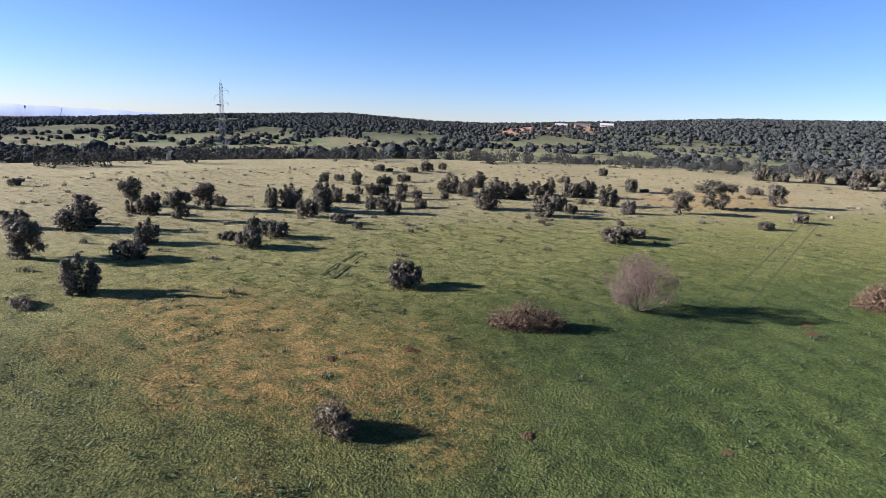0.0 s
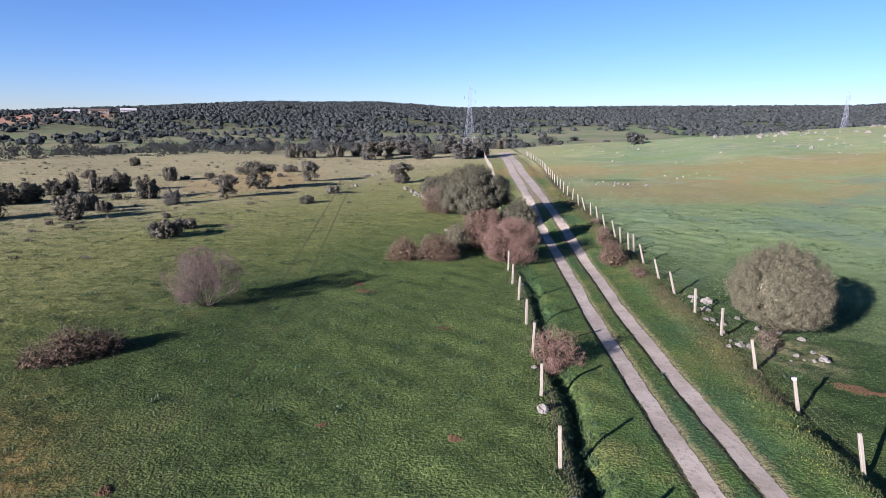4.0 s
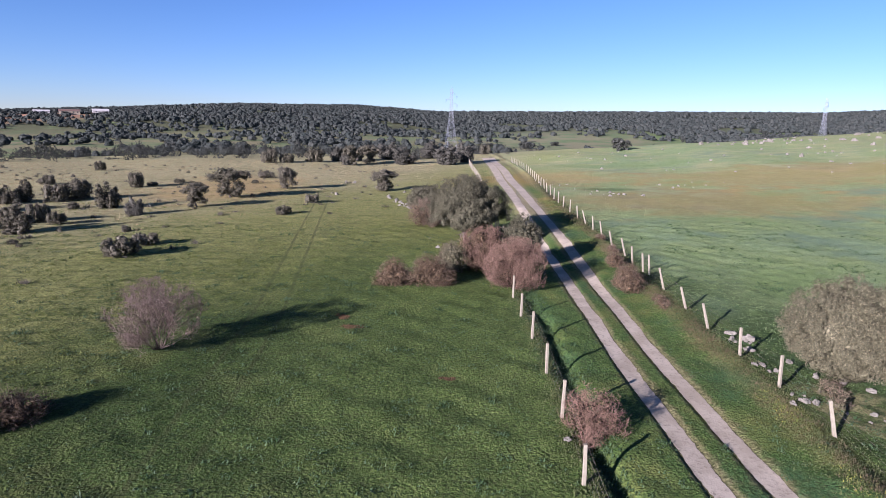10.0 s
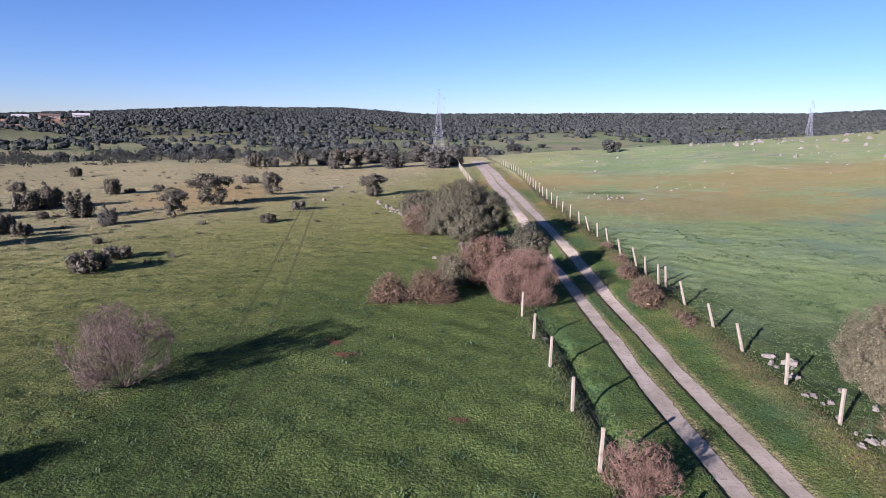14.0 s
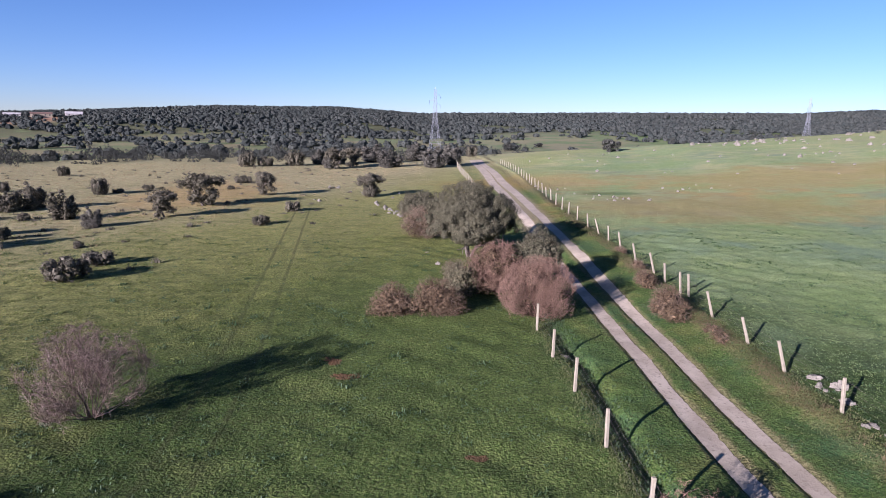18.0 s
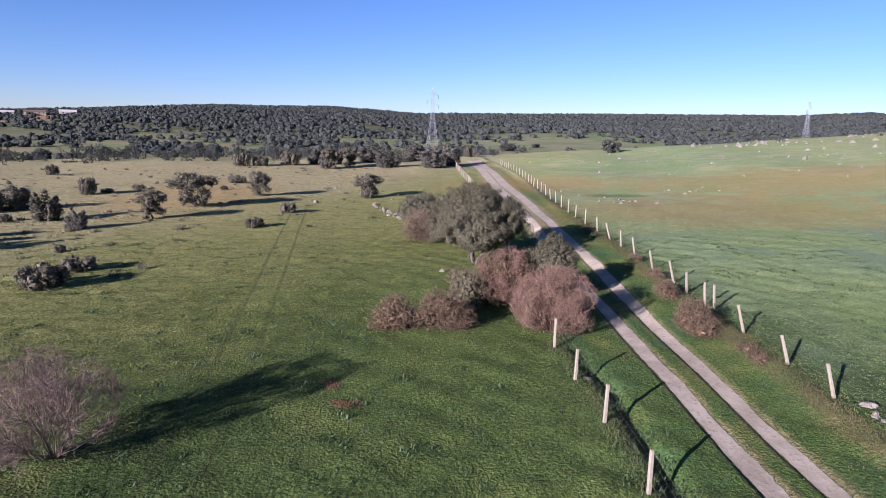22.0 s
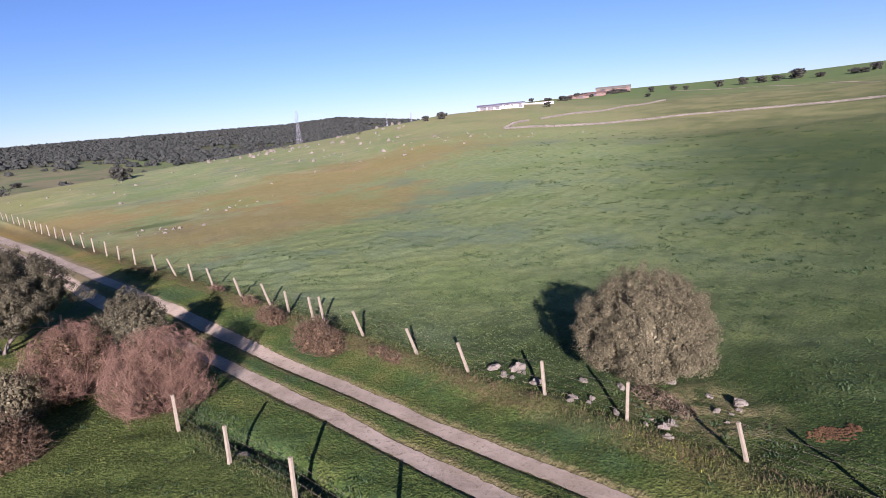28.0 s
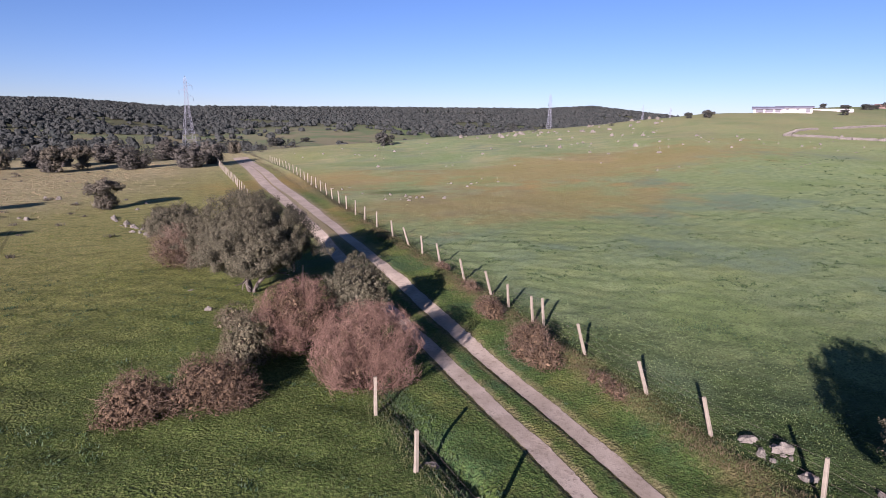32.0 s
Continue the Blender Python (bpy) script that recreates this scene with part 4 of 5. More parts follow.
bare_shrub("bare_shrub", "thorny reddish scrub under a small oak", 4.0, 62.6, 0, 5.2, 7.0, 2.7, 140, 8000, TWIG_BROWN, 305, 0.010, 6000)
bramble("bramble", "low sprawling red-brown bramble mound in the meadow", -12.7, 22.1, 40, 4.6, 2.1, 1.3, 6000, 3800, 311)
bramble("bramble", "flat dark bramble patch on the dry grass", -33.0, 6.4, 0, 2.4, 1.2, 0.6, 900, 1600, 312, OAK_LEAF)
bramble("cushion_shrub", "rounded grey-brown cushion shrub on the grass", -11.9, 8.6, 0, 1.65, 1.5, 1.1, 2200, 3400, 313, OAK_LEAF_GREY)
bramble("bramble", "red-brown bramble mound at the tip of the hedge", 0.4, 40.1, 0, 2.7, 2.3, 1.75, 3000, 6500, 314)
bramble("bramble", "spreading red-brown bramble along the hedge", 2.75, 39.9, -8, 3.3, 2.5, 1.9, 5000, 9000, 315)
bramble("bramble", "green-grey scrub between the brambles", 4.4, 43.0, 0, 2.1, 2.4, 2.3, 1500, 7000, 316, OAK_LEAF_GREY)
bramble("bramble", "small grey scrub at the foot of the oak", 4.7, 48.0, 0, 1.7, 1.7, 1.2, 1200, 1600, 317, OAK_LEAF_GREY)
bramble("bramble", "red-brown bramble climbing the wire fence", 14.9, 38.4, 78, 4.4, 1.9, 1.4, 3600, 4600, 318)
bramble("bramble", "small red-brown bramble by the wire fence", 15.8, 43.2, 78, 2.7, 1.3, 1.0, 1800, 2200, 319)

for bx, by, bt, bw, bd, bh, bs in [(15.35, 34.6, 80, 2.6, 1.0, 0.5, 320), (16.9, 46.8, 80, 2.4, 1.0, 0.6, 324), (17.5, 51.2, 80, 2.0, 0.9, 0.5, 325)]:
    bramble("bramble", "low withered brown brush along the wire fence", bx, by, bt, bw, bd, bh, 900, 500, bs)
bramble("bramble", "withered grey brush at the foot of the round oak", 17.6, 23.7, 60, 2.8, 1.4, 0.55, 1600, 900, 323, OAK_LEAF_GREY)


# ---- fences ----
def post_mesh(h, seed):
    """A squared concrete post with worn arrises and a slightly waisted shaft."""
    g = np.random.default_rng(seed)
    bm = bmesh.new()
    bmesh.ops.create_cube(bm, size=1)
    for v in bm.verts:
        v.co = Vector((v.co.x * 0.115, v.co.y * 0.100, (v.co.z + 0.5) * (h + 0.35) - 0.35))
    bmesh.ops.subdivide_edges(bm, edges=[e for e in bm.edges if abs(e.verts[0].co.z - e.verts[1].co.z) > 0.5], cuts=4)
    for v in bm.verts:
        v.co.x += g.normal(0, 0.004)
        v.co.y += g.normal(0, 0.004)
        k = 1.0 - 0.08 * max(0, v.co.z) / h
        v.co.x, v.co.y = v.co.x * k, v.co.y * k
    bmesh.ops.bevel(bm, geom=bm.edges[:], offset=0.012, segments=1, affect="EDGES")
    return from_bm("post", bm, POST)


POSTS = [post_mesh(h, 400 + i) for i, h in enumerate((1.30, 1.34, 1.26, 1.38))]


def fence(label, rows, seed, wires=(0.3, 0.62, 0.95, 1.2)):
    """rows: x and y of the head, lean along and across in degrees."""
    x0, y0 = rows[0][:2]
    ob = thing("fence", pose(x0, y0, ground(x0, y0)), label, "fence")
    inv = ob.matrix_world.inverted()
    g = random.Random(seed)
    tops = []
    for i, (x, y, ax, ay) in enumerate(rows):
        h = (1.30, 1.34, 1.26, 1.38)[i % 4]
        x, y = x - h * math.sin(radians(ay)), y + h * math.sin(radians(ax))
        m = pose(x, y, ground(x, y), ax, ay, g.uniform(-12, 12))
        p = part("post", POSTS[i % 4], ob)
        p.matrix_local = inv @ m
        tops.append(m)
    for k, z in enumerate(wires):
        soup = Soup()
        for m, n in zip(tops[:-1], tops[1:]):
            a, b = inv @ m @ Vector((0.062, 0, z)), inv @ n @ Vector((0.062, 0, z))
            sag = [a.lerp(b, s) - Vector((0, 0, 0.05 * 4 * s * (1 - s) * (1 + 0.6 * math.sin(7 * k + a.y)))) for s in (0, 0.33, 0.67, 1)]
            for p, q in zip(sag[:-1], sag[1:]):
                bar_soup(soup, p, q, 0.0019, sides=3)
        part("wire", soup.mesh("wire", WIRE), ob, "thin rusty fence wire")
    return ob


gf = random.Random(9)
right_rows = [(14.0, 13.2, -6, -10), (14.47, 17.02, -4, -11), (14.96, 20.68, -7, -10), (15.36, 23.97, 4, -6), (15.52, 27.06, 0, -4), (15.82, 30.97, -8, -13), (16.06, 33.87, -10, -13),
              (16.46, 37.59, -7, -14), (17.04, 41.57, -1, -6), (17.25, 41.0, -2, -5), (17.12, 43.7, 4, -9), (17.21, 45.92, -6, -14), (17.36, 48.91, -4, -12), (17.97, 53.0, -4, -10),
              (18.25, 55.8, 0, -5), (18.1, 58.4, -4, -16), (18.57, 61.7, 0, -6), (19.31, 66.5, 0, 0), (19.55, 69.9, 0, 2), (19.75, 72.9, 0, 0)]
y = 77.4
while y < 158:
    right_rows.append((float(right_fence_x(y)), y, gf.uniform(-3, 3), gf.uniform(-6, 6)))
    y += gf.uniform(3.6, 4.8)
right_fence = fence("leaning concrete posts with sagging wire beside the track", right_rows, 41)
left_rows = [(4.95, 9.4, 0, 3), (5.34, 13.45, 0, -3), (5.76, 18.0, 0, -1), (6.21, 21.77, 0, 1), (6.60, 25.69, 0, -1), (6.92, 29.56, 0, 1), (7.13, 33.12, 0, 1), (7.43, 36.92, 0, 0)]
y = 41.0
while y < 112:
    left_rows.append((float(left_fence_x(y)), y, gf.uniform(-2, 2), gf.uniform(-3, 3)))
    y += gf.uniform(3.7, 4.4)
while y < 160:
    left_rows.append((float(left_fence_x(y)), y, gf.uniform(-2, 2), gf.uniform(-3, 3)))
    y += gf.uniform(2.0, 2.8)
fence("upright pale concrete posts with wire along the meadow", left_rows, 42)


# ---- pylons ----
def pylon(name, label, x, y, top, base, turn):
    """A tapering lattice mast with three staggered arms."""
    z = ground(x, y)
    h = top - z
    ob = thing(name, pose(x, y, z, 0, 0, turn), label, "pylon", "power pylons")
    wide = lambda s: np.interp(s, [0, 0.55, 0.7, 0.97, 1.0], [base, base * 0.32, base * 0.24, base * 0.16, 0.08])
    levels = [0, 0.10, 0.20, 0.29, 0.37, 0.44, 0.50, 0.56, 0.61, 0.66, 0.71, 0.76, 0.81, 0.86, 0.91, 0.96]
    corner = lambda s, i: np.array([(-1, 1, 1, -1)[i % 4] * wide(s) / 2, (-1, -1, 1, 1)[i % 4] * wide(s) / 2, s * h])
    t = 0.04
    for i in range(4):
        soup = Soup()
        for a, b in zip(levels[:-1], levels[1:]):
            bar_soup(soup, corner(a, i), corner(b, i), t * (1.5 - a), t * (1.5 - b))
        bar_soup(soup, corner(0.96, i), (0, 0, h), t * 0.5)
        part("leg", soup.mesh("leg", STEEL), ob)
    for i in range(4):
        soup = Soup()
        for a, b in zip(levels[:-1], levels[1:]):
            bar_soup(soup, corner(a, i), corner(b, i + 1), t * 0.7)
            bar_soup(soup, corner(a, i + 1), corner(b, i), t * 0.7)
            bar_soup(soup, corner(b, i), corner(b, i + 1), t * 0.6)
        part("bracing", soup.mesh("bracing", STEEL), ob)
    for s, side in ((0.74, 1), (0.81, -1), (0.88, 1)):
        soup, q = Soup(), wide(s) / 2
        tip = np.array([side * (q + h * 0.065), 0, s * h])
        for yy in (-q, q):
            bar_soup(soup, (side * q, yy, s * h), tip, t * 0.7)
            bar_soup(soup, (side * q, yy, (s + 0.035) * h), tip, t * 0.6)
        arm = part("arm", soup.mesh("arm", STEEL), ob)
        soup = Soup()
        for k in range(6):
            bar_soup(soup, tip - (0, 0, 0.25 * k), tip - (0, 0, 0.25 * k + 0.14), 0.10, 0.06, 6)
        bar_soup(soup, tip, tip - (0, 0, 1.6), 0.03)
        part("insulator", soup.mesh("insulator", OPENING), arm)
    return ob


def nest(bird_pylon, top):
    """A stork's heap of sticks on an arm of the mast."""
    rng = np.random.default_rng(55)
    soup = Soup()
    p = rng.normal(0, 0.34, (220, 3)) * (1, 1, 0.35)
    ribbons(soup, p, p + rng.normal(0, 0.30, (220, 3)) * (1, 1, 0.25), 0.05, rng)
    ob = part("nest", soup.mesh("nest", TWIG_BROWN), bird_pylon, "dark heap of sticks")
    ob.location = (-0.9, 0, top)


PYLONS = [(26.5, 286.0, 26.4, 5.4, 10), (216.0, 299.0, 26.2, 5.0, 30), (-211.0, 126.5, 23.0, 5.0, 40), (470.0, 478.0, 29.0, 5.0, 20), (500.0, 470.0, 28.0, 5.0, 20)]
for px, py, ph, pb, pt in PYLONS:
    mast = pylon("pylon", "grey galvanised steel lattice power pylon", px, py, ph, pb, pt)
    if px == -211.0:
        nest(mast, 0.72 * (ph - ground(px, py)))


# ---- far woods ----
def far_crown(rng, around, rings, leaves, leaf):
    """A lumpy rounded crown about 1 in radius, with loose sprays over it."""
    soup = Soup()
    off = Vector(rng.uniform(0, 40, 3))
    v = [(math.cos(2 * math.pi * i / around) * math.cos(e), math.sin(2 * math.pi * i / around) * math.cos(e), math.sin(e))
         for e in np.linspace(-0.7, 1.5, rings + 1) for i in range(around)]
    lump = lambda o: 0.84 + 0.42 * noise.noise(Vector(o) * 1.6 + off)
    v = np.array([np.array(o) * lump(o) for o in v])
    i, j = np.meshgrid(np.arange(around), np.arange(rings))
    a, b = (i + j * around).ravel(), ((i + 1) % around + j * around).ravel()
    soup.add(v, np.stack([a, b, b + around, a + around], 1))
    d = rng.normal(0, 1, (leaves, 3))
    d[:, 2] = np.abs(d[:, 2]) * 1.1 - 0.35
    d /= np.linalg.norm(d, axis=1, keepdims=True)
    p = np.array([o * lump(o) for o in d]) * rng.uniform(0.95, 1.12, (leaves, 1))
    n = d + rng.normal(0, 0.45, d.shape)
    soup.add(*leaf_quads(p, n / np.linalg.norm(n, axis=1, keepdims=True), leaf, rng, 0.8))
    return np.concatenate(soup.v), np.concatenate(soup.f)


gc = np.random.default_rng(15)
CROWNS = [far_crown(gc, 9, 5, 120, 0.15) for _ in range(6)]
FAR_CROWNS = [far_crown(gc, 7, 4, 24, 0.26) for _ in range(8)]


def woods(name, label, n, az0, az1, r0, r1, want, low, high, seed, flat=0.8):
    """Scattered crowns, kept where want(x, y, r, az) is high."""
    g = np.random.default_rng(seed)
    az, r = g.uniform(az0, az1, n), np.sqrt(g.uniform(r0**2, r1**2, n))
    x, y = np.sin(np.radians(az)) * r, 8 + np.cos(np.radians(az)) * r
    keep = g.random(n) < want(x, y, r, az)
    x, y, az, r = x[keep], y[keep], az[keep], r[keep]
    s = g.uniform(low, high, len(x))
    z = height(x, y)
    soup = Soup()
    for i in range(len(x)):
        v, f = CROWNS[i % 6] if r[i] < 480 else FAR_CROWNS[i % 8]
        a = g.uniform(0, 6.28)
        c, d = math.cos(a), math.sin(a)
        q = v @ np.array([[c, d, 0], [-d, c, 0], [0, 0, flat * g.uniform(0.8, 1.25)]]) * s[i]
        soup.add(q + (x[i], y[i], z[i] + s[i] * 0.5), f)
    ob = part(name, soup.mesh(name, WOOD_COVER))
    return tagged(ob, label, "woods", kind="stuff")


def hill_cover(x, y, r, az):
    gap = waves(x, y, 260, 11) + 0.5 * waves(x, y, 90, 12)
    start = np.interp(az, [-90, -58, -48, -36, -25, -10, 3, 8, 14, 20, 30, 45], [900, 860, 800, 820, 800, 680, 660, 730, 740, 680, 540, 420])
    dense = smooth(start - 40, start + 120, r) * (1 - 0.92 * smooth(0.55, 0.8, gap))
    house = 0.95 * smooth(-36, -34, az) * (1 - smooth(-24.5, -22.5, az)) * smooth(815, 860, r) * (1 - smooth(1050, 1085, r)) * smooth(0.75, 0.2, waves(x, y, 60, 14))
    lines = smooth(0.35, 0.8, np.sin(r / 30 + 2.5 * waves(x, y, 240, 16))) * smooth(-0.5, 0.3, waves(x, y, 120, 17)) * np.interp(az, [-50, -30, 0, 8, 14], [0.8, 0.45, 0.4, 0.1, 0.0])
    thin = (0.05 + np.interp(az, [0, 6, 24, 30], [0.35, 0.12, 0.12, 0.35]) * smooth(start - 330, start, r)) * smooth(-0.3, 0.5, gap) * (r < start) + 0.75 * lines * smooth(0, 30, r - np.interp(az, [-90, -74, -40, -4, 12], [135, 140, 185, 205, 330])) * (r < start)
    return (dense * (1 - house) + thin) * np.interp(az, [44, 50], [1.0, 0.0]) * (r > np.interp(az, [6, 12], [0, 340]))


def band_cover(x, y, r, az):
    edge = np.interp(az, [-90, -74, -40, -4, 4, 12], [110, 115, 150, 165, 175, 190])
    w, d = waves(x, y, 70, 13), r - edge
    belt = np.interp(az, [-90, -60, -30, 0, 7, 12, 40], [0.75, 0.6, 0.9, 0.9, 0.4, 0.06, 0.03]) * (d > 3)
    scrub = np.interp(az, [-90, -56, -50, -38, -30, 60], [0.04, 0.06, 0.4, 0.4, 0.05, 0.05])
    return belt * (1 - smooth(35, 75, d)) + scrub * smooth(0.0, 0.6, w) * (d > 3)


def leafy_woods(name, label, n, az0, az1, r0, r1, want, low, high, seed, leaves):
    """Like woods, but each crown is a loose cloud of leaf sprays over a skirt."""
    g = np.random.default_rng(seed)
    az, r = g.uniform(az0, az1, n), np.sqrt(g.uniform(r0**2, r1**2, n))
    x, y = np.sin(np.radians(az)) * r, 8 + np.cos(np.radians(az)) * r
    keep = g.random(n) < want(x, y, r, az)
    x, y = x[keep], y[keep]
    z = height(x, y)
    soup = Soup()
    kinds = []
    for k in range(7):
        w = g.uniform(0.85, 1.15)
        p, nrm = shell_points(heap(("bush", "shrub", "umbrella")[k % 3], 2.1 * w, 1.9 * w, g), leaves // 9, g, 0.05)
        p, nrm = sprays(p, nrm, 9, 0.13, g)
        kinds.append(leaf_quads(p, nrm, 0.072, g, 0.75))
    for i in range(len(x)):
        v, f = kinds[i % 7]
        a, s = g.uniform(0, 6.28), g.uniform(low, high)
        c, d = math.cos(a), math.sin(a)
        soup.add(v @ np.array([[c, d, 0], [-d, c, 0], [0, 0, g.uniform(0.8, 1.2)]]) * s + (x[i], y[i], z[i] - 0.1), f)
    ob = part(name, soup.mesh(name, FAR_LEAF))
    return tagged(ob, label, "woods", kind="stuff")


woods("far_woods", "dense dark green oak woods on the far hills", 64000, -86, 52, 140, 1330, hill_cover, 1.5, 4.3, 21)
leafy_woods("valley_woods", "scattered dark oaks along the edge of the valley", 7000, -88, 42, 100, 480, band_cover, 0.8, 2.3, 22, 540)


# ---- walls, buildings and trees on the hill ----
def stone_wall(label, pts, h, thick, seed, size=0.5):
    """A dry-stone wall of stacked, uneven blocks along a line of points."""
    g = np.random.default_rng(seed)
    x0, y0 = pts[0]
    ob = thing("stone_wall", pose(x0, y0, ground(x0, y0)), label, "stone wall", "field walls")
    z0 = ground(x0, y0)
    soup = Soup()
    for (ax, ay), (bx, by) in zip(pts[:-1], pts[1:]):
        n = max(2, int(math.hypot(bx - ax, by - ay) / size))
        turn = math.atan2(by - ay, bx - ax)
        for i in range(n):
            s = (i + 0.5) / n
            x, y = ax + (bx - ax) * s, ay + (by - ay) * s
            z, course = ground(x, y) - z0 - 0.15, 0
            top = h * g.uniform(0.88, 1.08) + 0.15
            while course < top:
                k = g.uniform(0.10, 0.20)
                w = size * g.uniform(0.42, 0.56)
                t = thick * g.uniform(0.42, 0.58)
                box_soup(soup, -w, -t, 0, w, t, k * 0.97, turn + g.normal(0, 0.12), (x - x0 + g.normal(0, 0.05), y - y0 + g.normal(0, 0.05), z + course))
                course += k
    part("stonework", soup.mesh("stonework", FIELD_STONE), ob)
    return ob


stone_wall("long pale dry-stone wall across the hill field", [(127, 102), (130, 90), (138, 85), (151, 81), (163, 69), (172, 45), (175, 31), (174, 17), (175, 4)], 0.36, 0.8, 501, 0.34)
stone_wall("short pale dry-stone wall on the hill", [(127, 102), (139, 107), (148, 108)], 0.32, 0.8, 502, 0.34)
stone_wall("pale dry-stone wall high on the hill", [(155, 108), (175, 105), (206, 104), (232, 100)], 0.38, 0.8, 503, 0.4)
stone_wall("grey dry-stone wall rising to the white barn", [(118, 21), (126, 17), (134, 12), (148, 7), (163, -4)], 0.72, 0.5, 504, 0.28)
stone_wall("grey dry-stone wall with a gap in it", [(118, 21), (115.5, 15), (107, 8)], 0.80, 0.5, 505, 0.26)
stone_wall("grey dry-stone wall beyond the gap", [(105.6, 4.6), (100, -1), (94, -9)], 0.80, 0.5, 506, 0.26)


def gable_house(name, label, x, y, turn, length, depth, wall, rise, wall_mat, roof_mat, doors, windows, category="barn"):
    """A house with a pitched roof with eaves, and openings set into the long front."""
    ob = thing(name, pose(x, y, ground(x, y) - 0.3, 0, 0, turn), label, category)
    soup = Soup()
    l, d, t = length / 2, depth / 2, 0.3
    box_soup(soup, -l, -d, 0, l, -d + t, wall)
    box_soup(soup, -l, d - t, 0, l, d, wall)
    box_soup(soup, -l, -d + t, 0, -l + t, d - t, wall)
    box_soup(soup, l - t, -d + t, 0, l, d - t, wall)
    for s in (-l, l - t):
        soup.add([(s, -d, wall), (s + t, -d, wall), (s + t, d, wall), (s, d, wall), (s, -0.05, wall + rise), (s + t, -0.05, wall + rise), (s + t, 0.05, wall + rise), (s, 0.05, wall + rise)],
                 [[0, 1, 5, 4], [1, 2, 6, 5], [2, 3, 7, 6], [3, 0, 4, 7], [4, 5, 6, 7], [3, 2, 1, 0]])
    body = part("wall", soup.mesh("wall", wall_mat), ob)
    for s in (-1, 1):
        soup = Soup()
        e, o = 0.5, 0.18
        y0, y1 = s * (d + e), 0
        z0, z1 = wall - e * rise / d + 0.02, wall + rise + 0.02
        soup.add([(-l - e, y0, z0), (l + e, y0, z0), (l + e, y1, z1), (-l - e, y1, z1), (-l - e, y0, z0 + o), (l + e, y0, z0 + o), (l + e, y1, z1 + o), (-l - e, y1, z1 + o)],
                 [[0, 1, 2, 3], [4, 7, 6, 5], [0, 4, 5, 1], [1, 5, 6, 2], [2, 6, 7, 3], [3, 7, 4, 0]])
        part("roof", soup.mesh("roof", roof_mat), ob)
    for k, (s, w, h) in enumerate(doors):
        soup = Soup()
        box_soup(soup, s - w / 2, -d - 0.03, 0.25, s + w / 2, -d + 0.1, h)
        part("door", soup.mesh("door", OPENING), ob)
    for s, z, w, h in windows:
        soup = Soup()
        box_soup(soup, s - w / 2, -d - 0.03, z, s + w / 2, -d + 0.1, z + h)
        part("window", soup.mesh("window", OPENING), ob)
    return ob


gable_house("barn", "low white farm shed with a pale roof", 202.2, 149.0, -56, 10.5, 5, 1.75, 0.45, WHITE_WALL, ROOF_DARK, [(4, 1.2, 1.5)], [(-2, 1.0, 0.8, 0.5), (1, 1.0, 0.8, 0.5)])
gable_house("barn", "open farm shed with a dark sheet roof", 194.5, 153.2, -55, 8.6, 5, 1.45, 0.6, WHITE_WALL, ROOF_DARK, [(-2.4, 2.2, 1.3), (0.4, 2.2, 1.3), (3.0, 1.6, 1.3)], [])
gable_house("barn", "long reddish brick barn with a grey roof among oaks", 337.5, 166.6, -66, 18.5, 7, 2.4, 1.1, BRICK_WALL, FIELD_STONE, [(-6, 2.6, 2.2)], [(k, 1.2, 1.0, 0.7) for k in (-2, 2, 6)])
gable_house("barn", "low reddish brick outbuilding with a tiled roof", 291.6, 156.4, -64, 11, 5, 1.5, 0.6, BRICK_WALL, ROOF_TILE, [(0, 2, 1.4)], [(4, 0.9, 0.7, 0.5)])
gable_house("barn", "small brick shed with a tiled roof", 268.7, 153.2, -62, 9, 4.5, 1.4, 0.55, BRICK_WALL, ROOF_TILE, [(1, 1.5, 1.3)], [])
gable_house("barn", "low white barn with a dark flat roof at the wall corner", 172, -3.0, -129, 10.5, 5, 1.75, 0.25, WHITE_WALL, ROOF_DARK, [(-3, 1.6, 1.5)], [(2, 1.0, 0.8, 0.5)])
gable_house("house", "white country house on the far wooded hill", -500, 932, 27, 20, 10, 5.0, 2.0, WHITE_WALL, WHITE_WALL, [(0, 3, 3)], [(-6, 3, 1.6, 1.6), (6, 3, 1.6, 1.6)], "house")
gable_house("house", "pale stone country house on the far hill", -465, 938, 27, 26, 11, 5.5, 2.0, TRACK, ROOF_TILE, [(0, 3, 3)], [(-9, 3, 1.6, 1.6), (-4, 3, 1.6, 1.6), (5, 3, 1.6, 1.6), (10, 3, 1.6, 1.6)], "house")
gable_house("house", "white gabled house beside the stone house", -428, 952, 27, 21, 11, 5.0, 2.8, WHITE_WALL, WHITE_WALL, [(2, 3, 3)], [(-6, 3, 1.6, 1.6), (8, 3, 1.6, 1.6)], "house")

wall_soup = Soup()
box_soup(wall_soup, -7.5, -0.2, -0.5, 7.5, 0.2, 0.65)
white_wall = thing("yard_wall", pose(221.0, 148.8, ground(221.0, 148.8), 0, 0, -58), "long low whitewashed yard wall beside the sheds", "wall")
part("masonry", wall_soup.mesh("masonry", WHITE_WALL), white_wall)
CREST_OAKS = [
    (153, 150, 4.6, 3.4), (158, 147, 6.2, 4.6), (205, 134, 5, 4), (317, 137, 6, 5), (315, 125, 6, 4.5), (310, 102, 8, 6), (315, 93, 8, 7), (318, 86, 9, 6.5),
    (322, 80, 10, 5.5), (322, 63, 8, 4), (317, 50, 8, 4.5), (312, 46, 9, 4.5), (327, 43, 9, 6), (330, 34, 8, 5), (345, 22, 8, 5), (339, 13, 6, 5)]
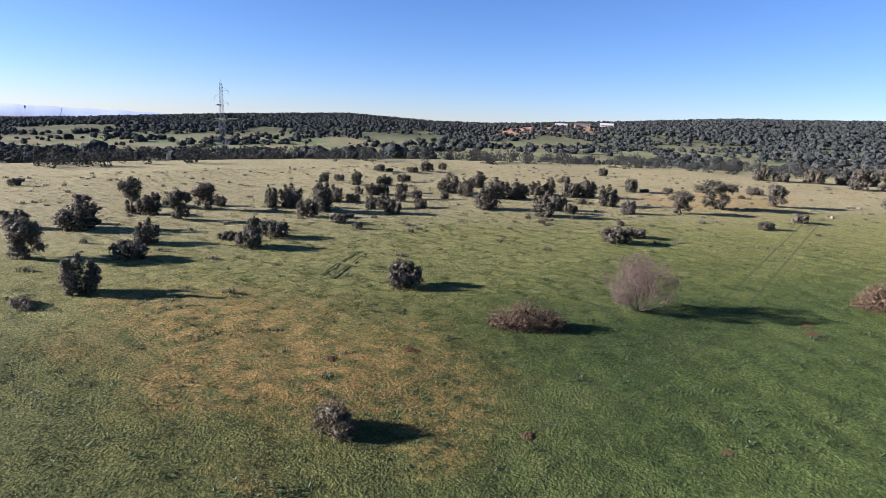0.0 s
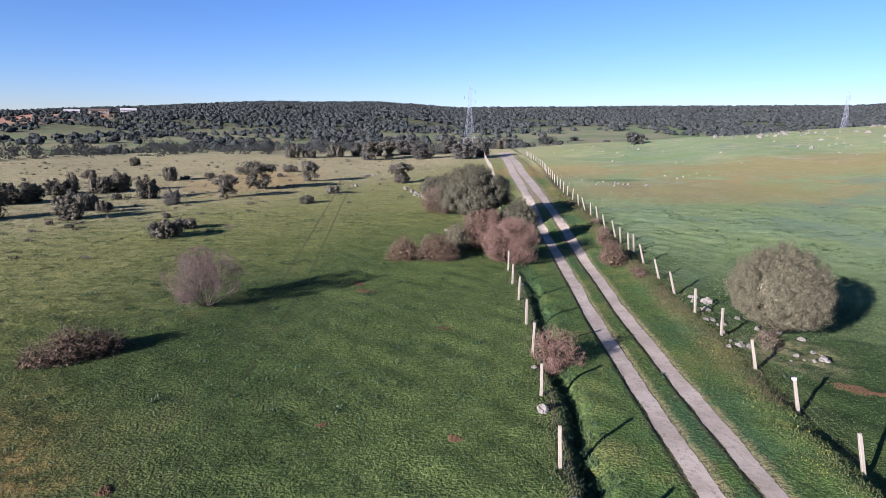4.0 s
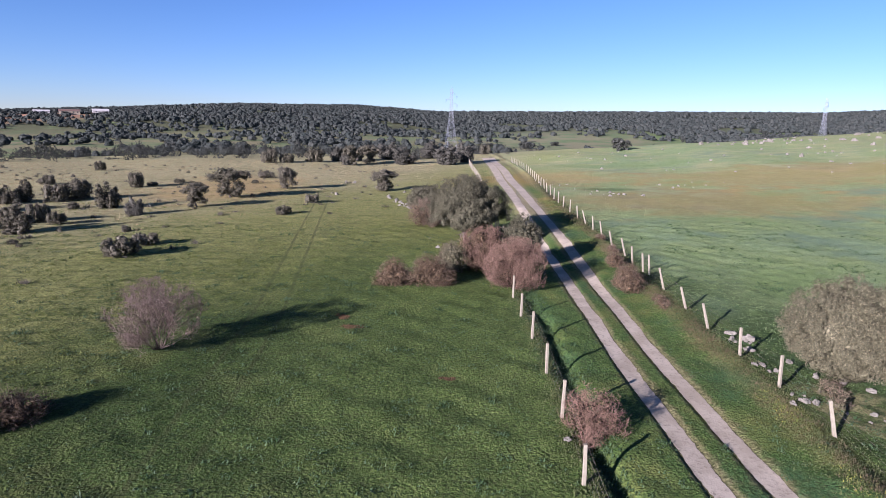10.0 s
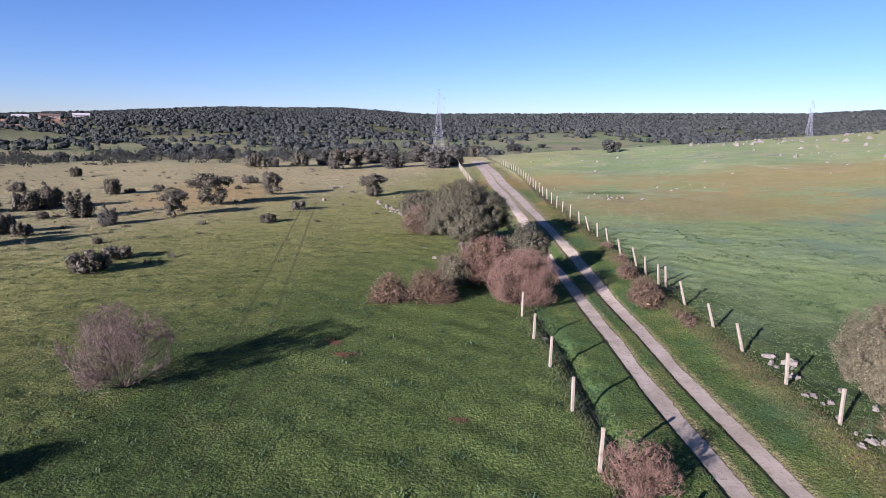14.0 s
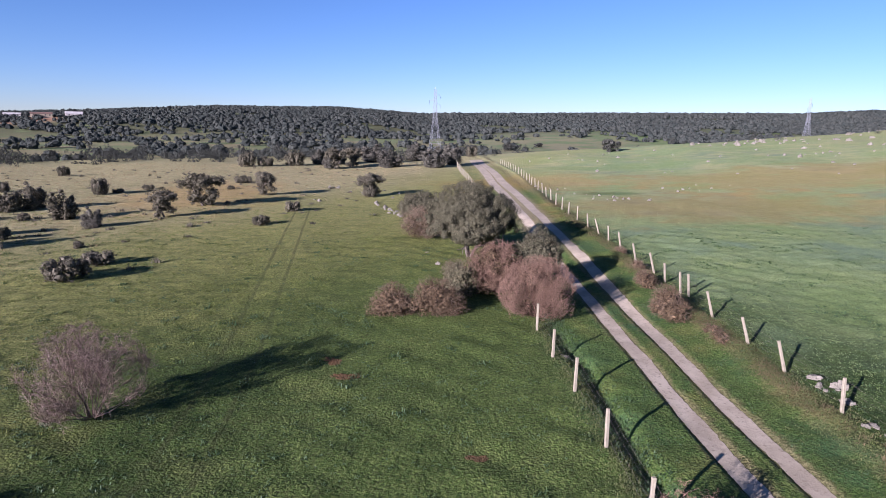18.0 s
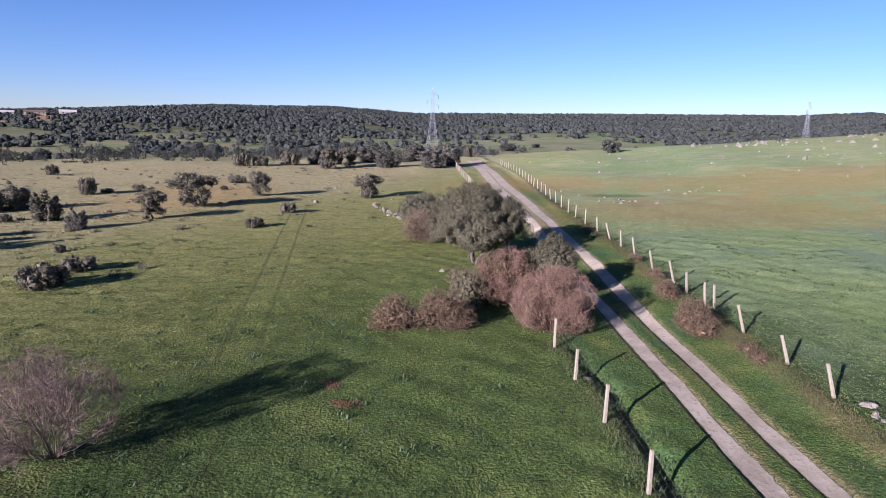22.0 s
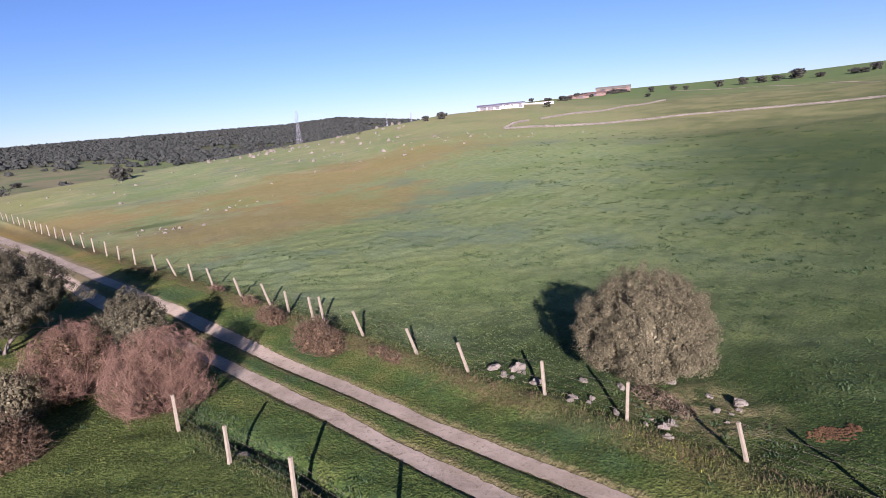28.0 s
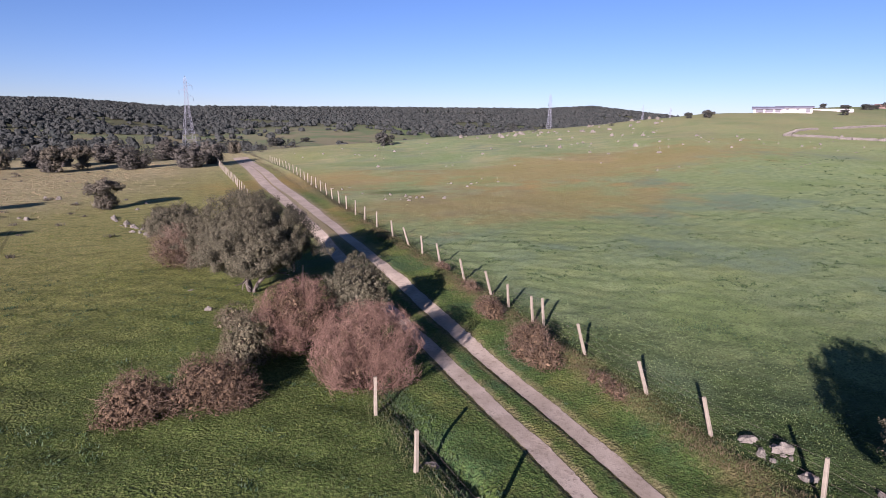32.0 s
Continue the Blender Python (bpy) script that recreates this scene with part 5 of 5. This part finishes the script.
HILL_OAKS = [
    (323, -10, 8, 5), (316, -16, 8, 5), (316, -24, 8, 4.5), (271, 121, 5, 3), (265, 29, 4, 3.6), (261, 22, 5, 4.5), (271, -5, 5, 3), (256, -16, 7, 4.5),
    (246, -22, 7, 5), (272, -29, 9, 6), (306, 116, 5, 4)]
FARM_OAKS = [
    (248.6, 151.3, 6.4, 4.3), (249.5, 149.8, 4.2, 4.0), (256.0, 151.3, 4.1, 3.3), (266.8, 154.8, 6.0, 3.7), (267.3, 153.0, 6.9, 5.2), (276.5, 155.6, 5.2, 4.3), (280.6, 155.5, 4.2, 4.4), (282.5, 154.4, 6.6, 3.3), (291.8, 156.7, 6.6, 3.7), (299.3, 158.2, 6.6, 3.2), (303.2, 157.9, 4.0, 4.3), (306.4, 157.2, 4.6, 3.9), (315.4, 159.1, 4.9, 3.5), (320.0, 159.0, 5.3, 5.0), (321.4, 157.4, 5.0, 5.0), (329.5, 158.8, 5.5, 3.7), (330.6, 157.1, 6.8, 3.4), (344.0, 160.5, 5.1, 5.3), (236.5, 160.0, 4.5, 3.6), (239.8, 154.4, 4.5, 3.6), (240.3, 153.4, 4.5, 3.6)]
MID_OAKS = [(66.8, 179.8, 6.2, 4.2), (90.5, 425.0, 8.7, 6.3), (213.5, 409.0, 5.0, 3.0), (125.4, 475.0, 8.0, 4.0), (44, 330, 8, 6), (60, 390, 8, 6), (20, 330, 9, 7), (330, 73, 9, 5)]
crest = [plant("hill_oak", "dark rounded holm oak on the hill crest", "tree", "umbrella", 6.0, 4.5, 3200, 0.11, FAR_LEAF, 160 + i, "hill oaks", 1) for i in range(3)]
stand(crest, [(x, y, w * 0.62, h * 0.60) for x, y, w, h in CREST_OAKS + HILL_OAKS + FARM_OAKS] + MID_OAKS, 6.0, 4.5, 4)


# ---- rocks ----
def rock_mesh(seed, flat=0.6):
    g = np.random.default_rng(seed)
    bm = bmesh.new()
    bmesh.ops.create_icosphere(bm, subdivisions=3, radius=0.5)
    off = Vector(g.uniform(0, 30, 3))
    for v in bm.verts:
        n = v.co.normalized()
        k = 1 + 0.55 * noise.noise(n * 1.3 + off) + 0.18 * noise.noise(n * 4 + off)
        v.co = Vector((n.x * 0.5 * k, n.y * 0.42 * k, n.z * 0.5 * flat * k))
        for axis in range(3):
            v.co[axis] = round(v.co[axis] * 5) / 5 * 0.6 + v.co[axis] * 0.4
    return from_bm("rock", bm, ROCK)


ROCKS = [rock_mesh(600 + i, f) for i, f in enumerate((0.8, 0.6, 0.7, 0.5, 0.9))]


def rock(x, y, size, g, label="pale lichened granite boulder in the grass", group="loose boulders"):
    ob = part("boulder", ROCKS[g.randrange(5)])
    ob.matrix_world = pose(x, y, ground(x, y) + size * 0.03, g.uniform(-15, 15), g.uniform(-15, 15), g.uniform(0, 360)) @ Matrix.Diagonal((size, size * g.uniform(0.6, 1.0), size * g.uniform(0.75, 1.25), 1))
    return tagged(ob, label, "boulder", group)


gr = random.Random(61)
for x, y, s in [(16.9, 30.1, 0.75), (17.3, 29.2, 0.85), (16.6, 29.4, 0.55), (16.6, 28.0, 0.65), (16.2, 26.3, 0.55), (15.9, 24.6, 0.45), (15.8, 23.0, 0.5), (17.6, 26.6, 0.5), (19.3, 24.0, 0.5),
                (19.0, 22.6, 0.45), (18.8, 21.6, 0.6), (5.6, 16.8, 0.62), (7.75, 33.4, 0.6), (5.3, 11.6, 0.7), (5.95, 20.3, 0.35), (17.9, 25.3, 0.55), (4.0, 51.0, 0.5), (3.6, 55.5, 0.4)]:
    rock(x, y, s * 0.72, gr, "pale granite fieldstone lying by the fence", "fieldstones")
for _ in range(13):
    s = gr.choice((0.05, 0.08, 0.45, 0.8, 0.85, 0.9)) + gr.uniform(-0.06, 0.06)
    rock(15.85 + 1.5 * s + gr.gauss(0, 0.4), 22.6 + 7.6 * s, gr.uniform(0.14, 0.34), gr, "pale fieldstone in a low rubble heap along the fence", "rubble stones")
for _ in range(7):
    rock(gr.gauss(17.9, 0.8), gr.gauss(22.1, 0.5), gr.uniform(0.10, 0.26), gr, "pale fieldstone scattered at the foot of the round oak", "rubble stones")
slab = rock(21.25, 15.25, 0.8, gr, "pale flat stone beside a dug hole in the field", "")
slab.matrix_world = pose(21.25, 15.25, ground(21.25, 15.25) + 0.05, 0, 0, -62) @ Matrix.Diagonal((0.95, 0.32, 0.35, 1))
for x, y, s in [(-7.5, 88.0, 0.7), (-8.2, 89.0, 0.45), (-4.0, 99.0, 0.5), (-6.0, 104.0, 0.7), (-7.4, 105.0, 0.6), (-3.0, 110.0, 0.5), (2.0, 92.0, 0.5), (3.0, 97.0, 0.6), (1.0, 101.0, 0.5)]:
    rock(x, y, s, gr)
for _ in range(26):
    s = gr.random()
    rock(-0.4 + 2.6 * s + gr.gauss(0, 0.25), 87.0 - 13.0 * s, gr.uniform(0.25, 0.6), gr, "pale stone in a tumbled row below an oak", "tumbled stones")
for cx, cy, sx, sy, n, lo, hi in [(30, 84, 2.6, 2.2, 26, 0.12, 0.5), (26.5, 98, 2, 4, 9, 0.2, 0.6), (42, 92, 4, 3, 20, 0.12, 0.5), (75, 95, 10, 12, 9, 0.2, 0.5), (98, 128, 14, 16, 34, 0.3, 1.3),
                                  (135, 168, 12, 12, 40, 0.5, 2.0), (112, 98, 9, 7, 14, 0.25, 0.6), (58, 130, 20, 20, 18, 0.25, 0.7), (40, 165, 18, 18, 20, 0.3, 0.8), (105, 108, 6, 5, 10, 0.25, 0.5), (93, 130, 5, 3, 14, 0.2, 0.6), (115, 89, 5, 5, 22, 0.2, 0.55), (88, 74, 2, 1, 6, 0.2, 0.4), (105, 174, 9, 7, 45, 0.4, 1.6), (121, 137, 5, 3, 9, 0.2, 0.5)]:
    for _ in range(n * 2 // 3):
        rock(gr.gauss(cx, sx), gr.gauss(cy, sy), gr.uniform(lo, hi), gr)


# ---- grass and weeds ----
def tufts(name, label, x, y, blades, low, high, wide, material, seed, spread=0.05, drop=0.0, bend=(0.25, 0.9)):
    """Little fans of bent blades on the ground at x, y."""
    g = np.random.default_rng(seed)
    n = len(x)
    z = height(x, y) - drop
    base = np.repeat(np.stack([x, y, z], 1), blades, 0) + np.c_[g.normal(0, spread, (n * blades, 2)), np.zeros(n * blades)]
    a = g.uniform(0, 2 * np.pi, n * blades)
    h = np.repeat(g.uniform(low, high, n), blades) * g.uniform(0.6, 1.1, n * blades)
    out = np.stack([np.cos(a), np.sin(a), 0 * a], 1)
    side = np.stack([-np.sin(a), np.cos(a), 0 * a], 1) * (wide * g.uniform(0.6, 1.4, n * blades))[:, None]
    lean = (h * g.uniform(*bend, n * blades))[:, None]
    tip = base + out * lean + np.c_[np.zeros((n * blades, 2)), h]
    v = np.stack([base - side, base + side, tip + side * 0.35, tip - side * 0.35], 1).reshape(-1, 3)
    ob = part(name, mesh_of(name, v, np.arange(4 * n * blades).reshape(-1, 4), material))
    return tagged(ob, label, "grass", kind="stuff")


gg = np.random.default_rng(71)


def scatter(n, x0, x1, y0, y1, want):
    x, y = gg.uniform(x0, x1, n), gg.uniform(y0, y1, n)
    k = gg.random(n) < want(x, y)
    return x[k], y[k]


def on_grass(x, y):
    c = road_x(y)
    free = (np.abs(np.abs(x - c) - 0.87) > 0.42) * (np.abs(np.abs(x - wheel_x(y)) - 0.74) > 0.2 - 0.2 * (y > 78))
    d = np.hypot(x, y - 8)
    return free * np.clip(24 / d, 0.05, 1.0) ** 1.6 * (0.45 + 0.55 * smooth(-0.6, 0.5, waves(x, y, 1.6, 31))) * (d > 7)


x, y = scatter(270000, -42, 34, -8, 62, on_grass)
lane = ((x > left_fence_x(y) - 0.2) & (x < right_fence_x(y))) | ((x < 5) & (gg.random(len(x)) < 0.75 * smooth(-10, 1, x + 2.5 * waves(x, y, 9, 37))))
field = ~lane & (x > right_fence_x(y) - 0.3)
tufts("grass", "lush short grass at the foot of the sloping field", x[field], y[field], 3, 0.010, 0.026, 0.018, LUSH_GRASS, 91, 0.03, 0.0, (0.5, 1.5))
lane_only = lane & (x > left_fence_x(y) - 0.2)
tufts("grass", "soft vivid green grass beside the track", x[lane_only], y[lane_only], 3, 0.010, 0.028, 0.018, LANE_GRASS, 92, 0.035, 0.0, (0.5, 1.6))
lane = lane & ~lane_only
field = field | lane | lane_only
tufts("grass", "short clumpy green pasture grass", x[~field], y[~field], 4, 0.010, 0.030, 0.017, GRASS, 72, 0.026, 0.0, (0.4, 1.4))
tufts("grass", "fresh green grass of the meadow beside the fence", x[lane], y[lane], 4, 0.010, 0.030, 0.016, LANE_GRASS, 90, 0.026, 0.0, (0.4, 1.4))
x, y = scatter(11000, -46, 13, 2, 64, lambda x, y: np.sqrt(on_grass(x, y)) * smooth(0.0, 0.9, waves(x, y, 7, 33)))
tufts("weed_patches", "dark broad-leaved weeds in the pasture", x, y, 9, 0.03, 0.08, 0.024, WEED, 73, 0.09, 0.0, (0.6, 1.6))
x, y = scatter(26000, 16, 90, -8, 60, lambda x, y: (x > right_fence_x(y) + 0.5) * smooth(-0.2, 0.8, waves(x, y, 5, 38)) * np.clip(36 / np.hypot(x, y - 14), 0.1, 1.0))
tufts("weed_patches", "dark broad-leaved weeds dotted over the sloping field", x, y, 8, 0.04, 0.10, 0.026, WEED, 93, 0.10, 0.0, (0.6, 1.6))
x, y = scatter(4200, 34, 125, -14, 80, lambda x, y: smooth(-0.1, 0.8, waves(x, y, 9, 39)) * (y < 0.9 * x))
tufts("weed_patches", "dark rank weeds over the far side of the sloping field", x, y, 9, 0.06, 0.17, 0.05, WEED, 96, 0.20, 0.0, (0.6, 1.6))
x, y = scatter(42000, -36, 44, 4, 62, lambda x, y: np.clip(22 / np.hypot(x, y - 10), 0.1, 1.0) * 0.5 * (np.abs(x - road_x(y)) > 1.5) * smooth(-0.7, 0.6, waves(x, y, 3.3, 40)))
tufts("dark_tufts", "small dark grass tufts dotted over the turf", x, y, 9, 0.02, 0.055, 0.014, WEED, 97, 0.045, 0.0, (0.4, 1.4))
x, y = scatter(30000, -60, 2, 16, 80, lambda x, y: smooth(14, 24, np.hypot(x, y - 8)) * np.clip(40 / np.hypot(x, y - 8), 0.1, 1.0) * 0.55 * smooth(-8, -16, x - 0.5 * np.maximum(0, y - 30)) * smooth(-0.4, 0.5, waves(x + 0.6 * y, 3 * y - 1.8 * x, 9.0, 44))
               * (np.abs(np.abs(x - wheel_x(y)) - 0.74) > 0.25))
tufts("meadow_tussocks", "low olive tussocks in uneven rows over the meadow", x, y, 10, 0.045, 0.10, 0.018, OLIVE_GRASS, 98, 0.075, 0.0, (0.3, 1.1))
y = gg.uniform(8, 75, 9000)
x = right_fence_x(y) + gg.normal(-0.45, 0.65, len(y))
tufts("verge_grass", "rank olive grass along the fence", x, y, 6, 0.020, 0.065, 0.014, LONG_GRASS, 74, 0.06, 0.0, (0.4, 1.4))
y = gg.uniform(17, 70, 2600)
x = right_fence_x(y) + gg.normal(-0.45, 0.35, len(y))
k = gg.random(len(y)) < 0.25 + 0.75 * smooth(-0.2, 0.6, waves(x, y, 4.0, 46))
tufts("dry_verge", "withered brown stalks on the bank of the wire fence", x[k], y[k], 10, 0.03, 0.11, 0.010, WITHERED, 99, 0.12, 0.0, (0.5, 1.7))
y = gg.uniform(6, 45, 5200)
x = left_fence_x(y) + gg.normal(0.35, 0.35, len(y))
tufts("verge_grass", "rank olive grass at the foot of the meadow fence", x, y, 6, 0.020, 0.065, 0.014, LONG_GRASS, 75, 0.06, 0.0, (0.4, 1.4))
y = gg.uniform(4, 40, 2400)
x = left_fence_x(y) + 0.95 + gg.normal(0, 0.25, len(y))
tufts("ditch_weeds", "dark weeds filling the ditch", x, y, 11, 0.03, 0.10, 0.022, WEED, 76, 0.10, 0.0, (0.5, 1.5))
x, y = scatter(26000, -100, 10, 20, 165, lambda x, y: smooth(-14, 10, -0.882 * x + 0.47 * y - 54) * 0.6 * (np.hypot(x, y) < 165))
tufts("dry_tussocks", "dry tan tussocks dotted over the plain", x, y, 6, 0.05, 0.15, 0.035, DRY_GRASS, 77, 0.16)
x, y = scatter(230000, -75, 8, 14, 110, lambda x, y: smooth(12, 26, np.hypot(x, y - 8)) * np.clip(45 / np.hypot(x, y - 8), 0, 1) ** 1.4 * 0.5 * (x < left_fence_x(y) - 0.3)
               * (0.25 + 0.75 * smooth(-0.5, 0.6, waves(x, y, 3.1, 36))) * (np.abs(np.abs(x - wheel_x(y)) - 0.74) > 0.22) * np.maximum(smooth(-10, -20, x), smooth(32, 46, y)))
tufts("meadow_grass", "olive winter grass of the open meadow", x, y, 4, 0.018, 0.050, 0.020, OLIVE_GRASS, 80, 0.05, 0.0, (0.4, 1.3))
x, y = scatter(1800, -105, 0, 4, 150, lambda x, y: smooth(-26, 0, -0.882 * x + 0.47 * y - 54) * 0.3 * (np.hypot(x, y) < 150))
tufts("scrub_tussocks", "small dark scrub tussocks dotted over the dry plain", x, y, 34, 0.08, 0.36, 0.035, OAK_LEAF, 94, 0.16)
x, y = scatter(700, -40, 4, 6, 60, lambda x, y: (np.hypot(x, y - 8) > 9) * 0.45)
tufts("scrub_tussocks", "low dark grass tussocks in the meadow", x, y, 26, 0.04, 0.15, 0.02, WEED, 95, 0.15)
y = np.r_[gg.normal(22.0, 0.7, 45), gg.normal(15.5, 2.2, 60)]
x = right_fence_x(y) + np.r_[gg.normal(-0.5, 0.3, 45), gg.normal(-0.9, 0.35, 60)]
tufts("yellow_flowers", "yellow flowering weeds at the fence", x, y, 22, 0.02, 0.06, 0.014, FLOWER, 78, 0.13, 0.0, (0.5, 1.6))
x, y = scatter(220000, 14, 60, 24, 80, lambda x, y: (x > right_fence_x(y) + 0.2) * smooth(24, 40, y + 0.25 * x) * smooth(60, 40, x) * smooth(80, 60, y) * np.clip(34 / np.hypot(x, y - 14), 0.05, 1.0) ** 1.8 * 0.55 * (0.4 + 0.6 * smooth(-0.6, 0.5, waves(x, y, 2.4, 35))))
tufts("field_grass", "pale green grass of the sloping field", x, y, 3, 0.012, 0.035, 0.014, FIELD_GRASS, 79, 0.05)


# ---- wheel marks in the turf ----
def marks(line_x, y0, y1, gauge, half_width, seed):
    g = random.Random(seed)
    for side in (-gauge / 2, gauge / 2):
        y = y0
        while y < y1:
            e = min(y1, y + g.uniform(2.5, 9.0))
            w = half_width * g.uniform(0.6, 1.15)
            ob = strip("wheel_mark", lambda q: line_x(q) + side - w, lambda q: line_x(q) + side + w, y, e, 0.22, WORN, 0.05, g.randrange(999))
            tagged(ob, "dark worn wheel mark in the turf", "wheel mark", "wheel marks", "structure")
            y = e + g.uniform(0.05, 0.9)


marks(lambda q: np.interp(q, [21.2, 28.2], [-27.1, -31.1]), 21.2, 28.2, 0.95, 0.12, 82)

# ---- distant mountains ----
az = np.radians(np.linspace(-82, -58, 60))
top = 9.7 + 4200 * np.tan(np.radians(np.interp(np.degrees(az), [-82, -76, -72, -66, -62, -58], [0.34, 0.28, 0.22, 0.10, -0.08, -0.4]) + 0.03 * np.sin(az * 150) + 0.015 * np.sin(az * 410)))
v = np.concatenate([np.stack([np.sin(az) * q, 8 + np.cos(az) * q, z + 0 * az], 1) for q, z in ((3900, -90.0), (4200, top), (4280, -90.0))])
k = np.arange(59)
f = np.concatenate([np.stack([k + b, k + b + 1, k + b + 61, k + b + 60], 1) for b in (0, 60)])
# the blue haze of the air is put into the rock's base colour
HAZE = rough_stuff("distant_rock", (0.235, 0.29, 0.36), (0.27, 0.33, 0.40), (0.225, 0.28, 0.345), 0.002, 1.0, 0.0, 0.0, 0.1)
tagged(part("backdrop", mesh_of("backdrop", v, f, HAZE, True)), "mountain range on the horizon, pale blue with painted haze", "mountains", kind="structure")


# ---- bare soil patches ----
def soil_patch(x, y, r, seed):
    """Crumbly clods and crumbs pressed into the turf."""
    g = np.random.default_rng(seed)
    n = int(60 + 900 * r * r)
    a, d = g.uniform(0, 6.28, n), r * g.random(n) ** 0.6
    d = d * (1 + 0.35 * np.sin(2 * a + g.uniform(0, 6)) + 0.25 * np.sin(3 * a + g.uniform(0, 6)))
    cx, cy = x + np.cos(a) * d, y + np.sin(a) * d * 0.8
    w, k = g.uniform(0.025, 0.085, n), np.arange(5) * 2 * np.pi / 5
    px = cx[:, None] + np.cos(k + a[:, None]) * w[:, None] * g.uniform(0.7, 1.2, (n, 5))
    py = cy[:, None] + np.sin(k + a[:, None]) * w[:, None] * g.uniform(0.7, 1.2, (n, 5))
    rim = np.stack([px, py, height(px, py) + 0.004], -1)
    tip = np.stack([cx, cy, height(cx, cy) + 0.35 * w + 0.012], -1)[:, None]
    v = np.concatenate([rim, tip], 1).reshape(-1, 3)
    i = np.arange(n)[:, None] * 6
    f = np.stack([i + np.arange(5), i + (np.arange(5) + 1) % 5, i + 5 + 0 * np.arange(5)], -1).reshape(-1, 3)
    ob = part("soil_patch", mesh_of("soil_patch", v, f, SOIL))
    tagged(ob, "small patch of crumbly reddish bare soil in the grass", "soil", "soil patches", "structure")


for n, (x, y, r) in enumerate([(18.3, 19.0, 0.55), (18.9, 18.5, 0.3), (21.5, 15.0, 0.35), (-2.2, 33.5, 0.35), (-1.6, 31.8, 0.42), (2.6, 25.6, 0.25), (-1.8, 16.1, 0.16), (2.45, 15.1, 0.2), (-14.8, 15.6, 0.3), (-16.5, 12.5, 0.25), (-7.0, 12.5, 0.2)]):
    soil_patch(x, y, r, 900 + n)

cap = part("post_cap", mesh_of("post_cap", [(-0.066, -0.06, 0), (0.066, -0.06, 0), (0.066, 0.06, 0), (-0.066, 0.06, 0), (-0.06, -0.054, 0.09), (0.06, -0.054, 0.09), (0.06, 0.054, 0.09), (-0.06, 0.054, 0.09)],
                               [[3, 2, 1, 0], [4, 5, 6, 7], [0, 1, 5, 4], [1, 2, 6, 5], [2, 3, 7, 6], [3, 0, 4, 7]], WHITE_WALL), right_fence, "white plastic cap")
cap.matrix_local = right_fence.matrix_world.inverted() @ pose(14.47, 17.02, ground(14.7, 17.0) + 1.24, -4, -11, 0)
# pale track over the hill
hx = [185.3, 222.2, 250.0, 281.4, 303.7]
hy = [0.4, 23.4, 43.3, 77.4, 120.5]
hill_road = strip("hill_road", lambda q: np.interp(q, hy, hx) - 1.1, lambda q: np.interp(q, hy, hx) + 1.1, hy[0], hy[-1], 1.5, TRACK, 0.12, 77)
tagged(hill_road, "pale earth track over the hill field", "track", kind="structure")
hill_rows = []
for s in np.linspace(0, 1, 15):
    x, y = 232 + (192 - 232) * s, 26 + (-6 - 26) * s
    hill_rows.append((x, y, 0.0, 0.0))
fence("row of pale posts along the hill road", hill_rows, 43, (0.6, 1.1))
